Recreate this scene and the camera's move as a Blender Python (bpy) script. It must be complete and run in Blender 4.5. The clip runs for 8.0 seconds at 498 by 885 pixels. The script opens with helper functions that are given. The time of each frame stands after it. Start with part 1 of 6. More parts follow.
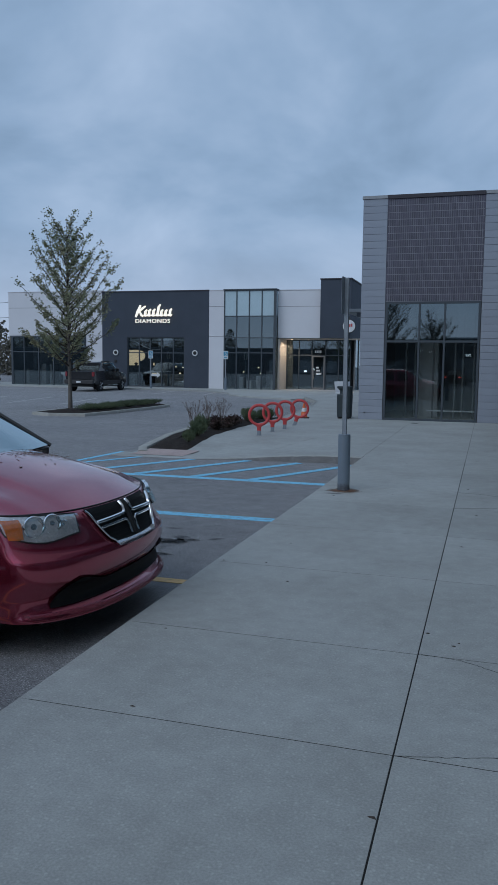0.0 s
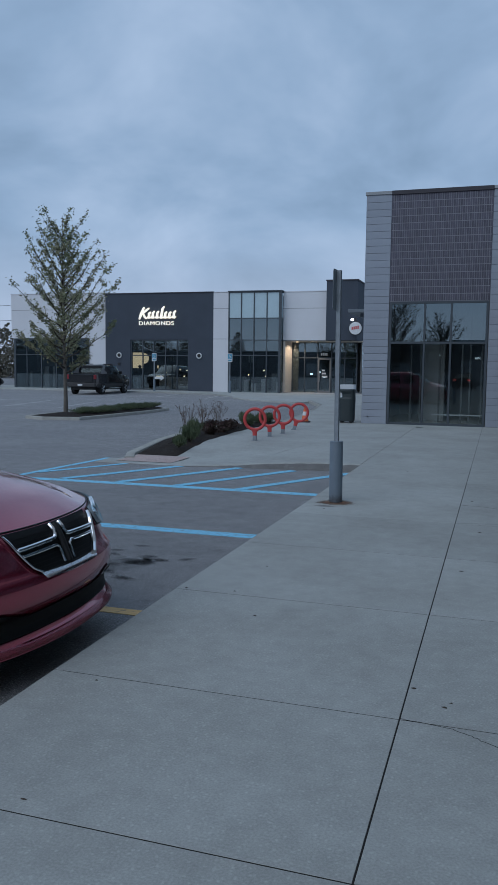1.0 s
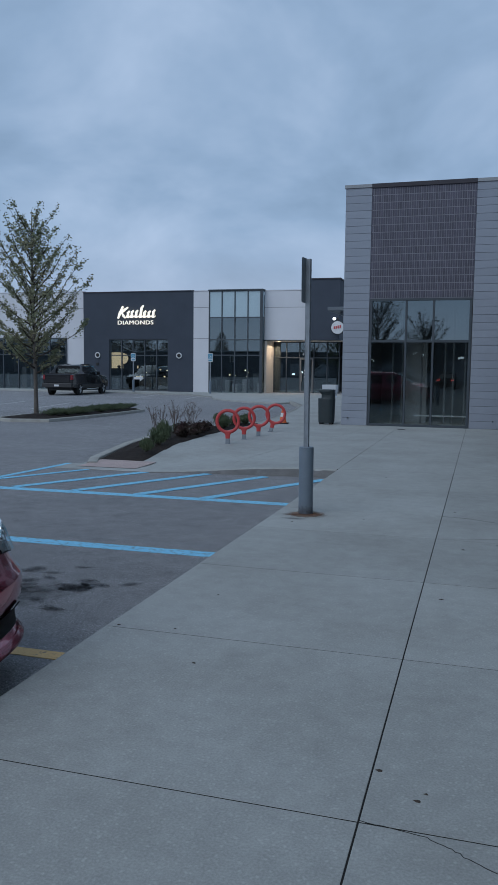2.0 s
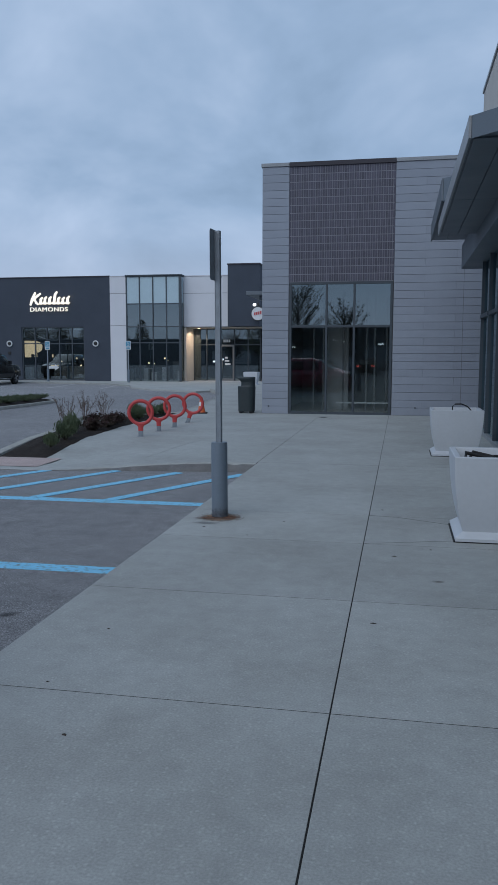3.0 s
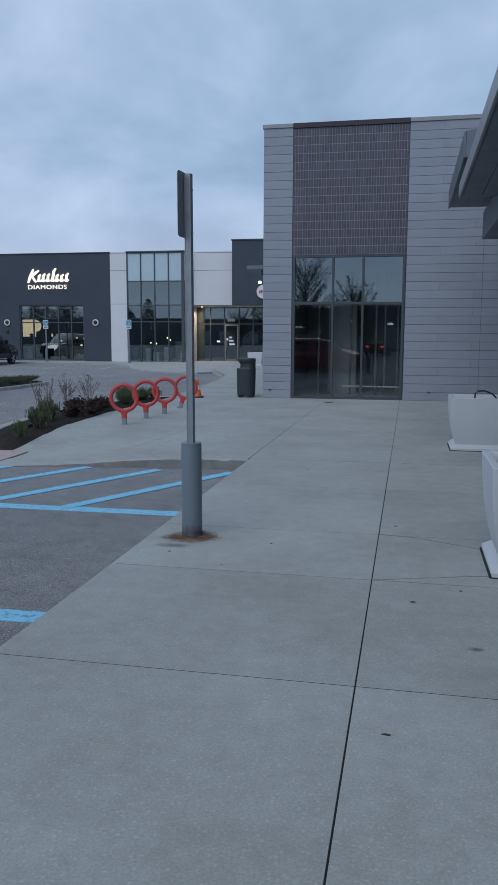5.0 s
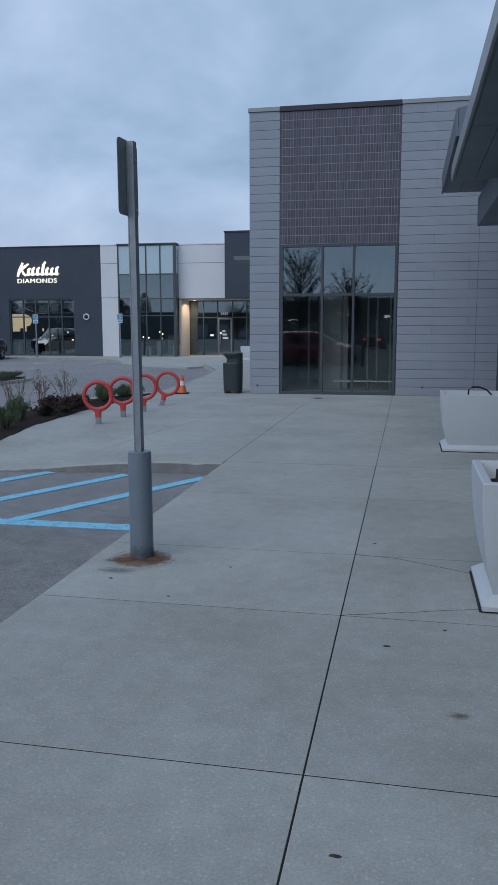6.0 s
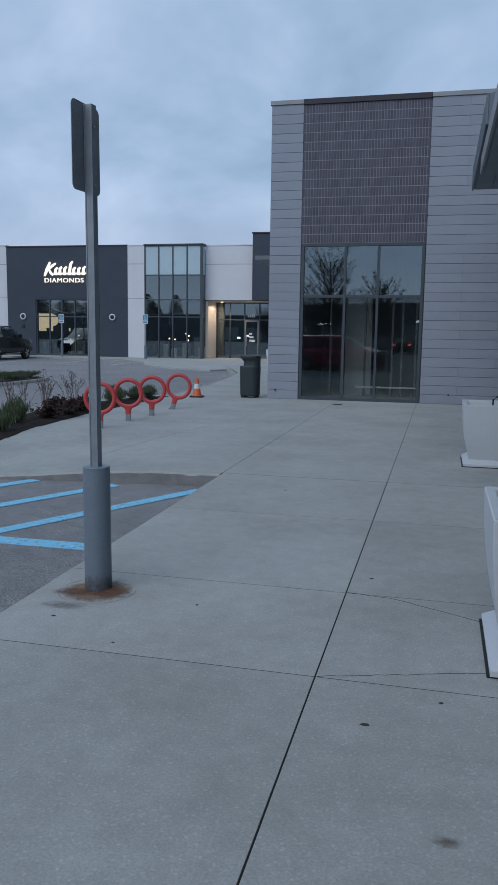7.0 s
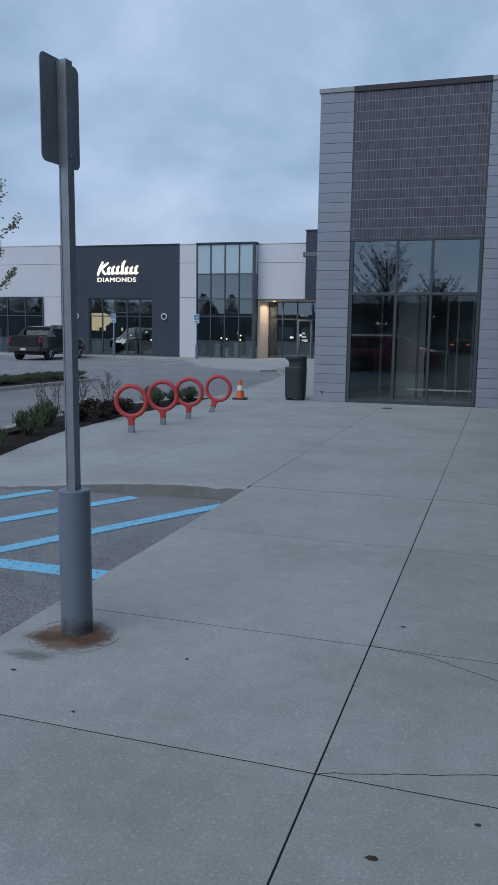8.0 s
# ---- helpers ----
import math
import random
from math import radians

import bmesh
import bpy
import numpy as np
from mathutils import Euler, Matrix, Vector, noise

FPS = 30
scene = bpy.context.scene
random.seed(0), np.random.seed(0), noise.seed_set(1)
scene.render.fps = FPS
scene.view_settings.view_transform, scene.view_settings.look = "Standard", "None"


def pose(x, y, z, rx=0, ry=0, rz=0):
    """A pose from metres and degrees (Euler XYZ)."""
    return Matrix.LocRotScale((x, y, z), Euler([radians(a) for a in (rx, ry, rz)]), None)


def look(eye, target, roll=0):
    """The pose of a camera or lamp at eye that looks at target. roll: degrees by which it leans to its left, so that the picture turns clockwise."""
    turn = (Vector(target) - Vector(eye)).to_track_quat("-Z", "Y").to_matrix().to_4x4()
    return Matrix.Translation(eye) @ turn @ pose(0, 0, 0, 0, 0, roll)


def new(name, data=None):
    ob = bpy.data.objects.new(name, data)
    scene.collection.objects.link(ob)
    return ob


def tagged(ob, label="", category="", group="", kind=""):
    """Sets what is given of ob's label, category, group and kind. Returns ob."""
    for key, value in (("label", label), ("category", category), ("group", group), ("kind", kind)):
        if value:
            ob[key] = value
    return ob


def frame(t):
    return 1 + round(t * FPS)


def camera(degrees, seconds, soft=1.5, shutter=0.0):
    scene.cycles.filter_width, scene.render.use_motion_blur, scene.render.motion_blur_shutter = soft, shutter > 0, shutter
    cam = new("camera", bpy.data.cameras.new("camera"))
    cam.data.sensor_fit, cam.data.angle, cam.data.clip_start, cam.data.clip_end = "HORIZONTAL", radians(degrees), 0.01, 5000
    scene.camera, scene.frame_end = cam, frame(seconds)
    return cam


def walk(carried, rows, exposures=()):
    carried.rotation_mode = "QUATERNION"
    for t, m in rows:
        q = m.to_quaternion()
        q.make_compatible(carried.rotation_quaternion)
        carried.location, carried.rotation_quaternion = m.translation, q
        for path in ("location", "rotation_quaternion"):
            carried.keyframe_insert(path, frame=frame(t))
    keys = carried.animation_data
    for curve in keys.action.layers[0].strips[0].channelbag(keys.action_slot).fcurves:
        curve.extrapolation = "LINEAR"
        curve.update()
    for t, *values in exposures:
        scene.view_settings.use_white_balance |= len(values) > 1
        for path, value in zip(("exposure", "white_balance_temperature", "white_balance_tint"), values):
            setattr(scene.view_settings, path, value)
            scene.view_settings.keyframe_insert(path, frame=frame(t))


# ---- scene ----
cam = camera(35.4, 8.0, soft=1.1)
PATH = [
    (0, (0.334, -0.939, 1.72), (-0.245, 0.965, 1.521), 0.7),
    (0.5, (0.383, -0.377, 1.688), (-0.215, 1.522, 1.497), 0.2),
    (1, (0.39, 0.005, 1.69), (-0.212, 1.902, 1.499), 0.7),
    (2.5, (0.349, 1.45, 1.662), (-0.135, 3.381, 1.467), 0.3),
    (3, (0.285, 1.92, 1.658), (-0.091, 3.872, 1.438), 0.1),
    (3.5, (0.311, 2.385, 1.662), (-0.083, 4.332, 1.423), -0.3),
    (4, (0.262, 2.758, 1.646), (-0.144, 4.7, 1.393), 0.4),
    (4.5, (0.197, 3.178, 1.646), (-0.203, 5.12, 1.385), 0.4),
    (6, (0.338, 4.449, 1.639), (-0.054, 6.389, 1.353), -0.1),
    (6.5, (0.492, 4.936, 1.632), (0.059, 6.867, 1.346), -0.4),
    (7, (0.508, 5.318, 1.606), (0.041, 7.242, 1.328), 0.8),
    (7.5, (0.506, 5.751, 1.612), (0.037, 7.675, 1.332), 0.9),
    (8, (0.568, 6.172, 1.609), (-0.036, 8.057, 1.328), 0.8),
]
EXPOSURES = [(0.0, 0.12, 6250, 8), (1.0, 0.16, 6250, 8), (2.5, 0.20, 6350, 9), (3.2, 0.30, 6450, 10), (4.0, 0.38, 6500, 10), (6.0, 0.40, 6500, 10), (8.0, 0.38, 6500, 10)]
walk(cam, [(t, look(eye, target, roll)) for t, eye, target, roll in PATH], EXPOSURES)

# ---- world, sky and sun ----
def build_world():
    w = bpy.data.worlds.new("overcast_dusk")
    scene.world = w
    w.use_nodes = True
    nt = w.node_tree
    nt.nodes.clear()
    N = nt.nodes.new
    L = nt.links.new
    tc = N("ShaderNodeTexCoord")
    sep = N("ShaderNodeSeparateXYZ")
    L(tc.outputs["Generated"], sep.inputs[0])
    zz = N("ShaderNodeMath"); zz.operation = "ADD"; zz.inputs[1].default_value = 0.42
    za = N("ShaderNodeMath"); za.operation = "ABSOLUTE"
    L(sep.outputs[2], za.inputs[0]); L(za.outputs[0], zz.inputs[0])
    dx = N("ShaderNodeMath"); dx.operation = "DIVIDE"
    dy = N("ShaderNodeMath"); dy.operation = "DIVIDE"
    L(sep.outputs[0], dx.inputs[0]); L(zz.outputs[0], dx.inputs[1])
    L(sep.outputs[1], dy.inputs[0]); L(zz.outputs[0], dy.inputs[1])
    com = N("ShaderNodeCombineXYZ")
    L(dx.outputs[0], com.inputs[0]); L(dy.outputs[0], com.inputs[1])
    n1 = N("ShaderNodeTexNoise")
    n1.inputs["Scale"].default_value = 2.3
    n1.inputs["Detail"].default_value = 5.0
    n1.inputs["Roughness"].default_value = 0.52
    n1.inputs["Distortion"].default_value = 0.25
    L(com.outputs[0], n1.inputs["Vector"])
    ramp = N("ShaderNodeValToRGB")
    cr = ramp.color_ramp
    cr.elements[0].position = 0.30
    cr.elements[0].color = (0.175, 0.262, 0.385, 1)
    cr.elements[1].position = 0.72
    cr.elements[1].color = (0.405, 0.51, 0.68, 1)
    e = cr.elements.new(0.5)
    e.color = (0.268, 0.375, 0.535, 1)
    L(n1.outputs["Fac"], ramp.inputs[0])
    # paler towards the horizon
    hz = N("ShaderNodeMapRange")
    hz.inputs["From Min"].default_value = 0.0
    hz.inputs["From Max"].default_value = 0.17
    hz.inputs["To Min"].default_value = 0.75
    hz.inputs["To Max"].default_value = 0.0
    L(za.outputs[0], hz.inputs["Value"])
    mix = N("ShaderNodeMix"); mix.data_type = "RGBA"
    mix.inputs["B"].default_value = (0.48, 0.535, 0.67, 1)
    L(hz.outputs[0], mix.inputs["Factor"]); L(ramp.outputs[0], mix.inputs["A"])
    sky = N("ShaderNodeTexSky")
    sky.sky_type = "NISHITA"
    sky.sun_disc = False
    sky.sun_elevation = radians(42)
    sky.sun_rotation = radians(205)
    bg1 = N("ShaderNodeBackground"); bg1.inputs["Strength"].default_value = SKY
    bg2 = N("ShaderNodeBackground"); bg2.inputs["Strength"].default_value = 0.05
    L(mix.outputs["Result"], bg1.inputs["Color"]); L(sky.outputs[0], bg2.inputs["Color"])
    add = N("ShaderNodeMixShader"); add.inputs[0].default_value = 0.05
    L(bg1.outputs[0], add.inputs[1]); L(bg2.outputs[0], add.inputs[2])
    out = N("ShaderNodeOutputWorld")
    L(add.outputs[0], out.inputs[0])


SKY = 1.0
build_world()
sun = new("sun", bpy.data.lights.new("sun", "SUN"))
sun.data.energy = 0.95
sun.data.angle = radians(60)
sun.data.color = (0.93, 0.95, 1.0)
sun.matrix_world = look((-14, -26, 31), (0, 8, 0))

# ---- materials ----
def material(name, base, rough=0.6, metal=0.0, second=None, scale=3.0, amount=0.5, fine=60.0, grain=0.15,
             bump=0.0, bump_scale=80.0, spec=0.5, vary=0.0, coat=0.0, stretch=(1, 1, 1), transmission=0.0, mid=0.0, mid_scale=9.0, speck=0.0, speck_scale=70.0):
    m = bpy.data.materials.new(name)
    m.use_nodes = True
    nt = m.node_tree
    N, L = nt.nodes.new, nt.links.new
    b = nt.nodes["Principled BSDF"]
    b.inputs["Metallic"].default_value = metal
    b.inputs["Specular IOR Level"].default_value = spec
    b.inputs["Coat Weight"].default_value = coat
    b.inputs["Coat Roughness"].default_value = 0.05
    b.inputs["Transmission Weight"].default_value = transmission
    tc = N("ShaderNodeTexCoord")
    mp = N("ShaderNodeMapping")
    mp.inputs["Scale"].default_value = stretch
    L(tc.outputs["Object"], mp.inputs["Vector"])
    n1 = N("ShaderNodeTexNoise")
    n1.inputs["Scale"].default_value = scale
    n1.inputs["Detail"].default_value = 6
    n1.inputs["Roughness"].default_value = 0.6
    L(mp.outputs[0], n1.inputs["Vector"])
    n2 = N("ShaderNodeTexNoise")
    n2.inputs["Scale"].default_value = fine
    n2.inputs["Detail"].default_value = 3
    L(mp.outputs[0], n2.inputs["Vector"])
    sec = second or tuple(c * 0.72 for c in base)
    mr = N("ShaderNodeMapRange")
    mr.inputs["From Min"].default_value = 0.36
    mr.inputs["From Max"].default_value = 0.66
    mr.inputs["To Max"].default_value = amount
    L(n1.outputs["Fac"], mr.inputs["Value"])
    mix = N("ShaderNodeMix"); mix.data_type = "RGBA"
    mix.inputs["A"].default_value = (*base, 1)
    mix.inputs["B"].default_value = (*sec, 1)
    L(mr.outputs[0], mix.inputs["Factor"])
    hs = N("ShaderNodeHueSaturation")
    L(mix.outputs["Result"], hs.inputs["Color"])
    g = N("ShaderNodeMapRange")
    g.inputs["From Min"].default_value = 0.3
    g.inputs["From Max"].default_value = 0.7
    g.inputs["To Min"].default_value = 1 - grain
    g.inputs["To Max"].default_value = 1 + grain
    L(n2.outputs["Fac"], g.inputs["Value"])
    val = g.outputs[0]
    if vary:
        oi = N("ShaderNodeObjectInfo")
        v = N("ShaderNodeMapRange")
        v.inputs["To Min"].default_value = 1 - vary
        v.inputs["To Max"].default_value = 1 + vary
        L(oi.outputs["Random"], v.inputs["Value"])
        mu = N("ShaderNodeMath"); mu.operation = "MULTIPLY"
        L(val, mu.inputs[0]); L(v.outputs[0], mu.inputs[1])
        val = mu.outputs[0]
    if mid:
        n3 = N("ShaderNodeTexNoise")
        n3.inputs["Scale"].default_value = mid_scale
        n3.inputs["Detail"].default_value = 5
        n3.inputs["Roughness"].default_value = 0.7
        L(mp.outputs[0], n3.inputs["Vector"])
        r3 = N("ShaderNodeMapRange")
        r3.inputs["From Min"].default_value = 0.3
        r3.inputs["From Max"].default_value = 0.7
        r3.inputs["To Min"].default_value = 1 - mid
        r3.inputs["To Max"].default_value = 1 + mid
        L(n3.outputs["Fac"], r3.inputs["Value"])
        m3 = N("ShaderNodeMath"); m3.operation = "MULTIPLY"
        L(val, m3.inputs[0]); L(r3.outputs[0], m3.inputs[1])
        val = m3.outputs[0]
    if speck:
        vo = N("ShaderNodeTexVoronoi")
        vo.inputs["Scale"].default_value = speck_scale
        L(mp.outputs[0], vo.inputs["Vector"])
        r4 = N("ShaderNodeMapRange")
        r4.inputs["From Min"].default_value = 0.10
        r4.inputs["From Max"].default_value = 0.30
        r4.inputs["To Min"].default_value = 1 + speck
        r4.inputs["To Max"].default_value = 1.0
        L(vo.outputs["Distance"], r4.inputs["Value"])
        m4 = N("ShaderNodeMath"); m4.operation = "MULTIPLY"
        L(val, m4.inputs[0]); L(r4.outputs[0], m4.inputs[1])
        val = m4.outputs[0]
    L(val, hs.inputs["Value"])
    L(hs.outputs[0], b.inputs["Base Color"])
    rr = N("ShaderNodeMapRange")
    rr.inputs["To Min"].default_value = max(0.02, rough - 0.08)
    rr.inputs["To Max"].default_value = min(1.0, rough + 0.08)
    L(n1.outputs["Fac"], rr.inputs["Value"])
    L(rr.outputs[0], b.inputs["Roughness"])
    if bump:
        nb = N("ShaderNodeTexNoise")
        nb.inputs["Scale"].default_value = bump_scale
        nb.inputs["Detail"].default_value = 4
        L(mp.outputs[0], nb.inputs["Vector"])
        bp = N("ShaderNodeBump")
        bp.inputs["Strength"].default_value = min(1.0, bump)
        bp.inputs["Distance"].default_value = 0.01
        L(nb.outputs["Fac"], bp.inputs["Height"])
        L(bp.outputs[0], b.inputs["Normal"])
    return m


def glass(name, tint=(0.5, 0.55, 0.56), rough=0.0, strength=0.12):
    """Thin tinted pane: passes tinted light straight through, mirrors by Fresnel."""
    m = bpy.data.materials.new(name)
    m.use_nodes = True
    nt = m.node_tree
    nt.nodes.clear()
    N, L = nt.nodes.new, nt.links.new
    tr = N("ShaderNodeBsdfTransparent")
    tr.inputs[0].default_value = (*tint, 1)
    gl = N("ShaderNodeBsdfGlossy")
    gl.inputs["Color"].default_value = (0.80, 0.95, 1.0, 1)
    gl.inputs["Roughness"].default_value = rough
    fr = N("ShaderNodeFresnel")
    fr.inputs["IOR"].default_value = 1.5
    ad = N("ShaderNodeMath"); ad.operation = "ADD"; ad.inputs[1].default_value = strength
    L(fr.outputs[0], ad.inputs[0])
    mx = N("ShaderNodeMixShader")
    L(ad.outputs[0], mx.inputs[0]); L(tr.outputs[0], mx.inputs[1]); L(gl.outputs[0], mx.inputs[2])
    o = N("ShaderNodeOutputMaterial")
    L(mx.outputs[0], o.inputs[0])
    return m


def glow(name, colour, strength):
    m = bpy.data.materials.new(name)
    m.use_nodes = True
    b = m.node_tree.nodes["Principled BSDF"]
    b.inputs["Base Color"].default_value = (*colour, 1)
    b.inputs["Emission Color"].default_value = (*colour, 1)
    b.inputs["Emission Strength"].default_value = strength
    return m


def worn_paint(name, paint, under, cover=0.5):
    """Road paint, rubbed through to the asphalt in patches."""
    m = material(name, paint, 0.75, scale=9, amount=0.25, fine=140, grain=0.12, bump=0.5, bump_scale=260)
    nt = m.node_tree
    N, L = nt.nodes.new, nt.links.new
    b = nt.nodes["Principled BSDF"]
    src = b.inputs["Base Color"].links[0].from_socket
    tc = N("ShaderNodeTexCoord")
    n = N("ShaderNodeTexNoise")
    n.inputs["Scale"].default_value = 22
    n.inputs["Detail"].default_value = 8
    n.inputs["Roughness"].default_value = 0.72
    L(tc.outputs["Object"], n.inputs["Vector"])
    r = N("ShaderNodeMapRange")
    r.inputs["From Min"].default_value = cover
    r.inputs["From Max"].default_value = cover + 0.06
    r.inputs["To Max"].default_value = 0.85
    L(n.outputs["Fac"], r.inputs["Value"])
    mix = N("ShaderNodeMix"); mix.data_type = "RGBA"
    mix.inputs["B"].default_value = (*under, 1)
    L(r.outputs[0], mix.inputs["Factor"]); L(src, mix.inputs["A"])
    L(mix.outputs["Result"], b.inputs["Base Color"])
    return m


def decal(name, colour, radius, hard=0.5, scale=14.0, cover=0.9, ragged=1.3):
    """A stain that thins out towards its ragged edge; the rest of its disc is clear."""
    m = bpy.data.materials.new(name)
    m.use_nodes = True
    nt = m.node_tree
    N, L = nt.nodes.new, nt.links.new
    b = nt.nodes["Principled BSDF"]
    b.inputs["Base Color"].default_value = (*colour, 1)
    b.inputs["Roughness"].default_value = 0.9
    tc = N("ShaderNodeTexCoord")
    ln = N("ShaderNodeVectorMath"); ln.operation = "LENGTH"
    L(tc.outputs["Object"], ln.inputs[0])
    n = N("ShaderNodeTexNoise")
    n.inputs["Scale"].default_value = scale
    n.inputs["Detail"].default_value = 7
    n.inputs["Roughness"].default_value = 0.65
    L(tc.outputs["Object"], n.inputs["Vector"])
    w = N("ShaderNodeMath"); w.operation = "MULTIPLY_ADD"
    w.inputs[1].default_value = radius * ragged
    L(n.outputs["Fac"], w.inputs[0]); L(ln.outputs["Value"], w.inputs[2])
    r = N("ShaderNodeMapRange")
    r.inputs["From Min"].default_value = radius * (ragged * 0.5 + hard * 0.6)
    r.inputs["From Max"].default_value = radius * (ragged * 0.5 + 0.95)
    r.inputs["To Min"].default_value = cover
    r.inputs["To Max"].default_value = 0.0
    L(w.outputs[0], r.inputs["Value"])
    L(r.outputs[0], b.inputs["Alpha"])
    return m


M_CONCRETE = material("concrete_slab", (0.363, 0.372, 0.358), 0.8, second=(0.295, 0.298, 0.282), scale=0.8, amount=0.85, fine=95, grain=0.13, mid=0.09, mid_scale=7, speck=0.2, speck_scale=34, bump=0.16, bump_scale=240, vary=0.05, spec=0.3)
M_JOINT = material("joint_dirt", (0.022, 0.021, 0.02), 0.95, scale=6, amount=0.5, spec=0.2)
M_KERB = material("kerb_concrete", (0.38, 0.375, 0.345), 0.85, second=(0.27, 0.262, 0.24), scale=4, amount=0.7, fine=140, grain=0.14, bump=0.5, bump_scale=180, spec=0.3)
M_ASPHALT = material("asphalt", (0.252, 0.249, 0.253), 0.9, second=(0.207, 0.206, 0.212), scale=0.35, amount=0.8, fine=95, grain=0.5, mid=0.16, mid_scale=5, speck=1.2, speck_scale=62, bump=0.9, bump_scale=220, spec=0.3)
M_BLUE = worn_paint("blue_road_paint", (0.23, 0.60, 0.83), (0.19, 0.20, 0.21), 0.545)
M_YELLOW = worn_paint("yellow_road_paint", (0.72, 0.47, 0.20), (0.10, 0.10, 0.10), 0.58)
M_WHITE_LINE = worn_paint("white_road_paint", (0.45, 0.45, 0.44), (0.12, 0.12, 0.12), 0.52)
M_TACTILE = material("red_tactile_paving", (0.45, 0.36, 0.34), 0.85, scale=5, amount=0.5, fine=120, bump=0.4)
M_BLOCK = material("grey_split_block", (0.288, 0.316, 0.366), 0.85, second=(0.248, 0.273, 0.318), scale=1.6, amount=0.6, fine=110, grain=0.09, bump=0.4, bump_scale=160, vary=0.04, spec=0.3)
M_BLOCK_JOINT = material("block_joint", (0.13, 0.13, 0.135), 0.95, spec=0.2)
M_BRICK = material("dark_brick", (0.080, 0.078, 0.108), 0.7, second=(0.062, 0.060, 0.082), scale=8, amount=0.7, fine=150, grain=0.16, bump=0.4, bump_scale=200, vary=0.2)
M_MORTAR = material("pale_mortar", (0.285, 0.285, 0.31), 0.95, scale=10, amount=0.4, fine=200, spec=0.2)
M_COPING = material("metal_coping_grey", (0.26, 0.275, 0.29), 0.45, scale=2, amount=0.3, spec=0.5)
M_COPING_DARK = material("metal_coping_dark", (0.04, 0.036, 0.045), 0.7, scale=2, amount=0.3)
M_FRAME = material("anodised_frame", (0.046, 0.060, 0.074), 0.55, metal=0.0, scale=4, amount=0.3, grain=0.05)
M_GLASS = glass("tinted_window_glass", (0.74, 0.79, 0.80), strength=0.012)
M_GLASS_SHOP = glass("shop_front_glass", (0.70, 0.75, 0.77), strength=0.10)
M_GLASS_UP = glass("upper_window_glass", (0.35, 0.40, 0.42), strength=0.17)
M_SPANDREL = material("pale_spandrel_glass", (0.40, 0.52, 0.57), 0.12, scale=1, amount=0.2, spec=0.7, coat=0.5)
M_INTERIOR = material("dark_interior", (0.42, 0.42, 0.425), 0.9, scale=1.5, amount=0.5, spec=0.2)
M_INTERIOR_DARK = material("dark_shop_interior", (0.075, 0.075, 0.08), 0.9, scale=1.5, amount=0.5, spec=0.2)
M_INFLOOR = material("interior_floor", (0.42, 0.42, 0.41), 0.55, scale=2, amount=0.4)
M_DARKWALL = material("charcoal_stucco", (0.052, 0.064, 0.085), 0.8, second=(0.044, 0.054, 0.072), scale=0.8, amount=0.6, fine=90, grain=0.08, bump=0.3, bump_scale=120, spec=0.35)
M_WHITEWALL = material("white_panel", (0.62, 0.63, 0.66), 0.75, second=(0.56, 0.57, 0.60), scale=0.6, amount=0.5, fine=60, grain=0.04, bump=0.15, spec=0.3)
M_BEIGE = material("warm_stucco", (0.64, 0.56, 0.48), 0.85, scale=1.0, amount=0.4, fine=80, grain=0.06, bump=0.2, spec=0.3)
M_CANOPY = material("canopy_metal_panel", (0.135, 0.16, 0.185), 0.5, scale=1.2, amount=0.35, grain=0.05, metal=0.2)
M_ROOF = material("roof_membrane", (0.30, 0.30, 0.31), 0.9, scale=1.0, amount=0.4)
M_STEEL = material("galvanised_steel", (0.25, 0.285, 0.32), 0.5, metal=0.35, second=(0.20, 0.22, 0.24), scale=14, amount=0.6, fine=120, grain=0.12)
M_BOLLARD = material("grey_blue_bollard_paint", (0.150, 0.190, 0.232), 0.42, second=(0.128, 0.162, 0.20), scale=6, amount=0.6, fine=90, grain=0.05, bump=0.05, bump_scale=60)
M_RED = material("red_rack_paint", (0.50, 0.055, 0.055), 0.5, second=(0.40, 0.05, 0.05), scale=9, amount=0.5, fine=90, grain=0.08, spec=0.5)
M_PLANTER = material("white_planter_resin", (0.52, 0.545, 0.575), 0.55, second=(0.46, 0.485, 0.515), scale=2.2, amount=0.4, fine=25, grain=0.02)
M_SOIL = material("mulch", (0.032, 0.024, 0.02), 0.95, second=(0.018, 0.014, 0.012), scale=14, amount=0.9, fine=90, grain=0.4, bump=1.0, bump_scale=90, spec=0.2)
M_RUBBER = material("black_rubber", (0.018, 0.018, 0.019), 0.7, scale=6, amount=0.4, spec=0.35)
M_BIN = material("dark_green_plastic", (0.022, 0.033, 0.037), 0.5, scale=3, amount=0.4, grain=0.06)
M_ORANGE = material("orange_cone_plastic", (0.62, 0.12, 0.03), 0.5, scale=6, amount=0.3)
M_REFLECT = material("white_band", (0.62, 0.62, 0.62), 0.4, scale=6, amount=0.2)
M_BARK = material("grey_bark", (0.15, 0.135, 0.12), 0.9, second=(0.09, 0.08, 0.07), scale=9, amount=0.8, fine=70, bump=0.8, bump_scale=60, stretch=(1, 1, 0.3), spec=0.2)
M_TWIG = material("dark_twig", (0.065, 0.052, 0.044), 0.9, spec=0.2)
M_LEAF = material("young_leaf", (0.20, 0.235, 0.135), 0.6, second=(0.24, 0.21, 0.13), scale=1.2, amount=0.9, fine=9, grain=0.35, spec=0.3)
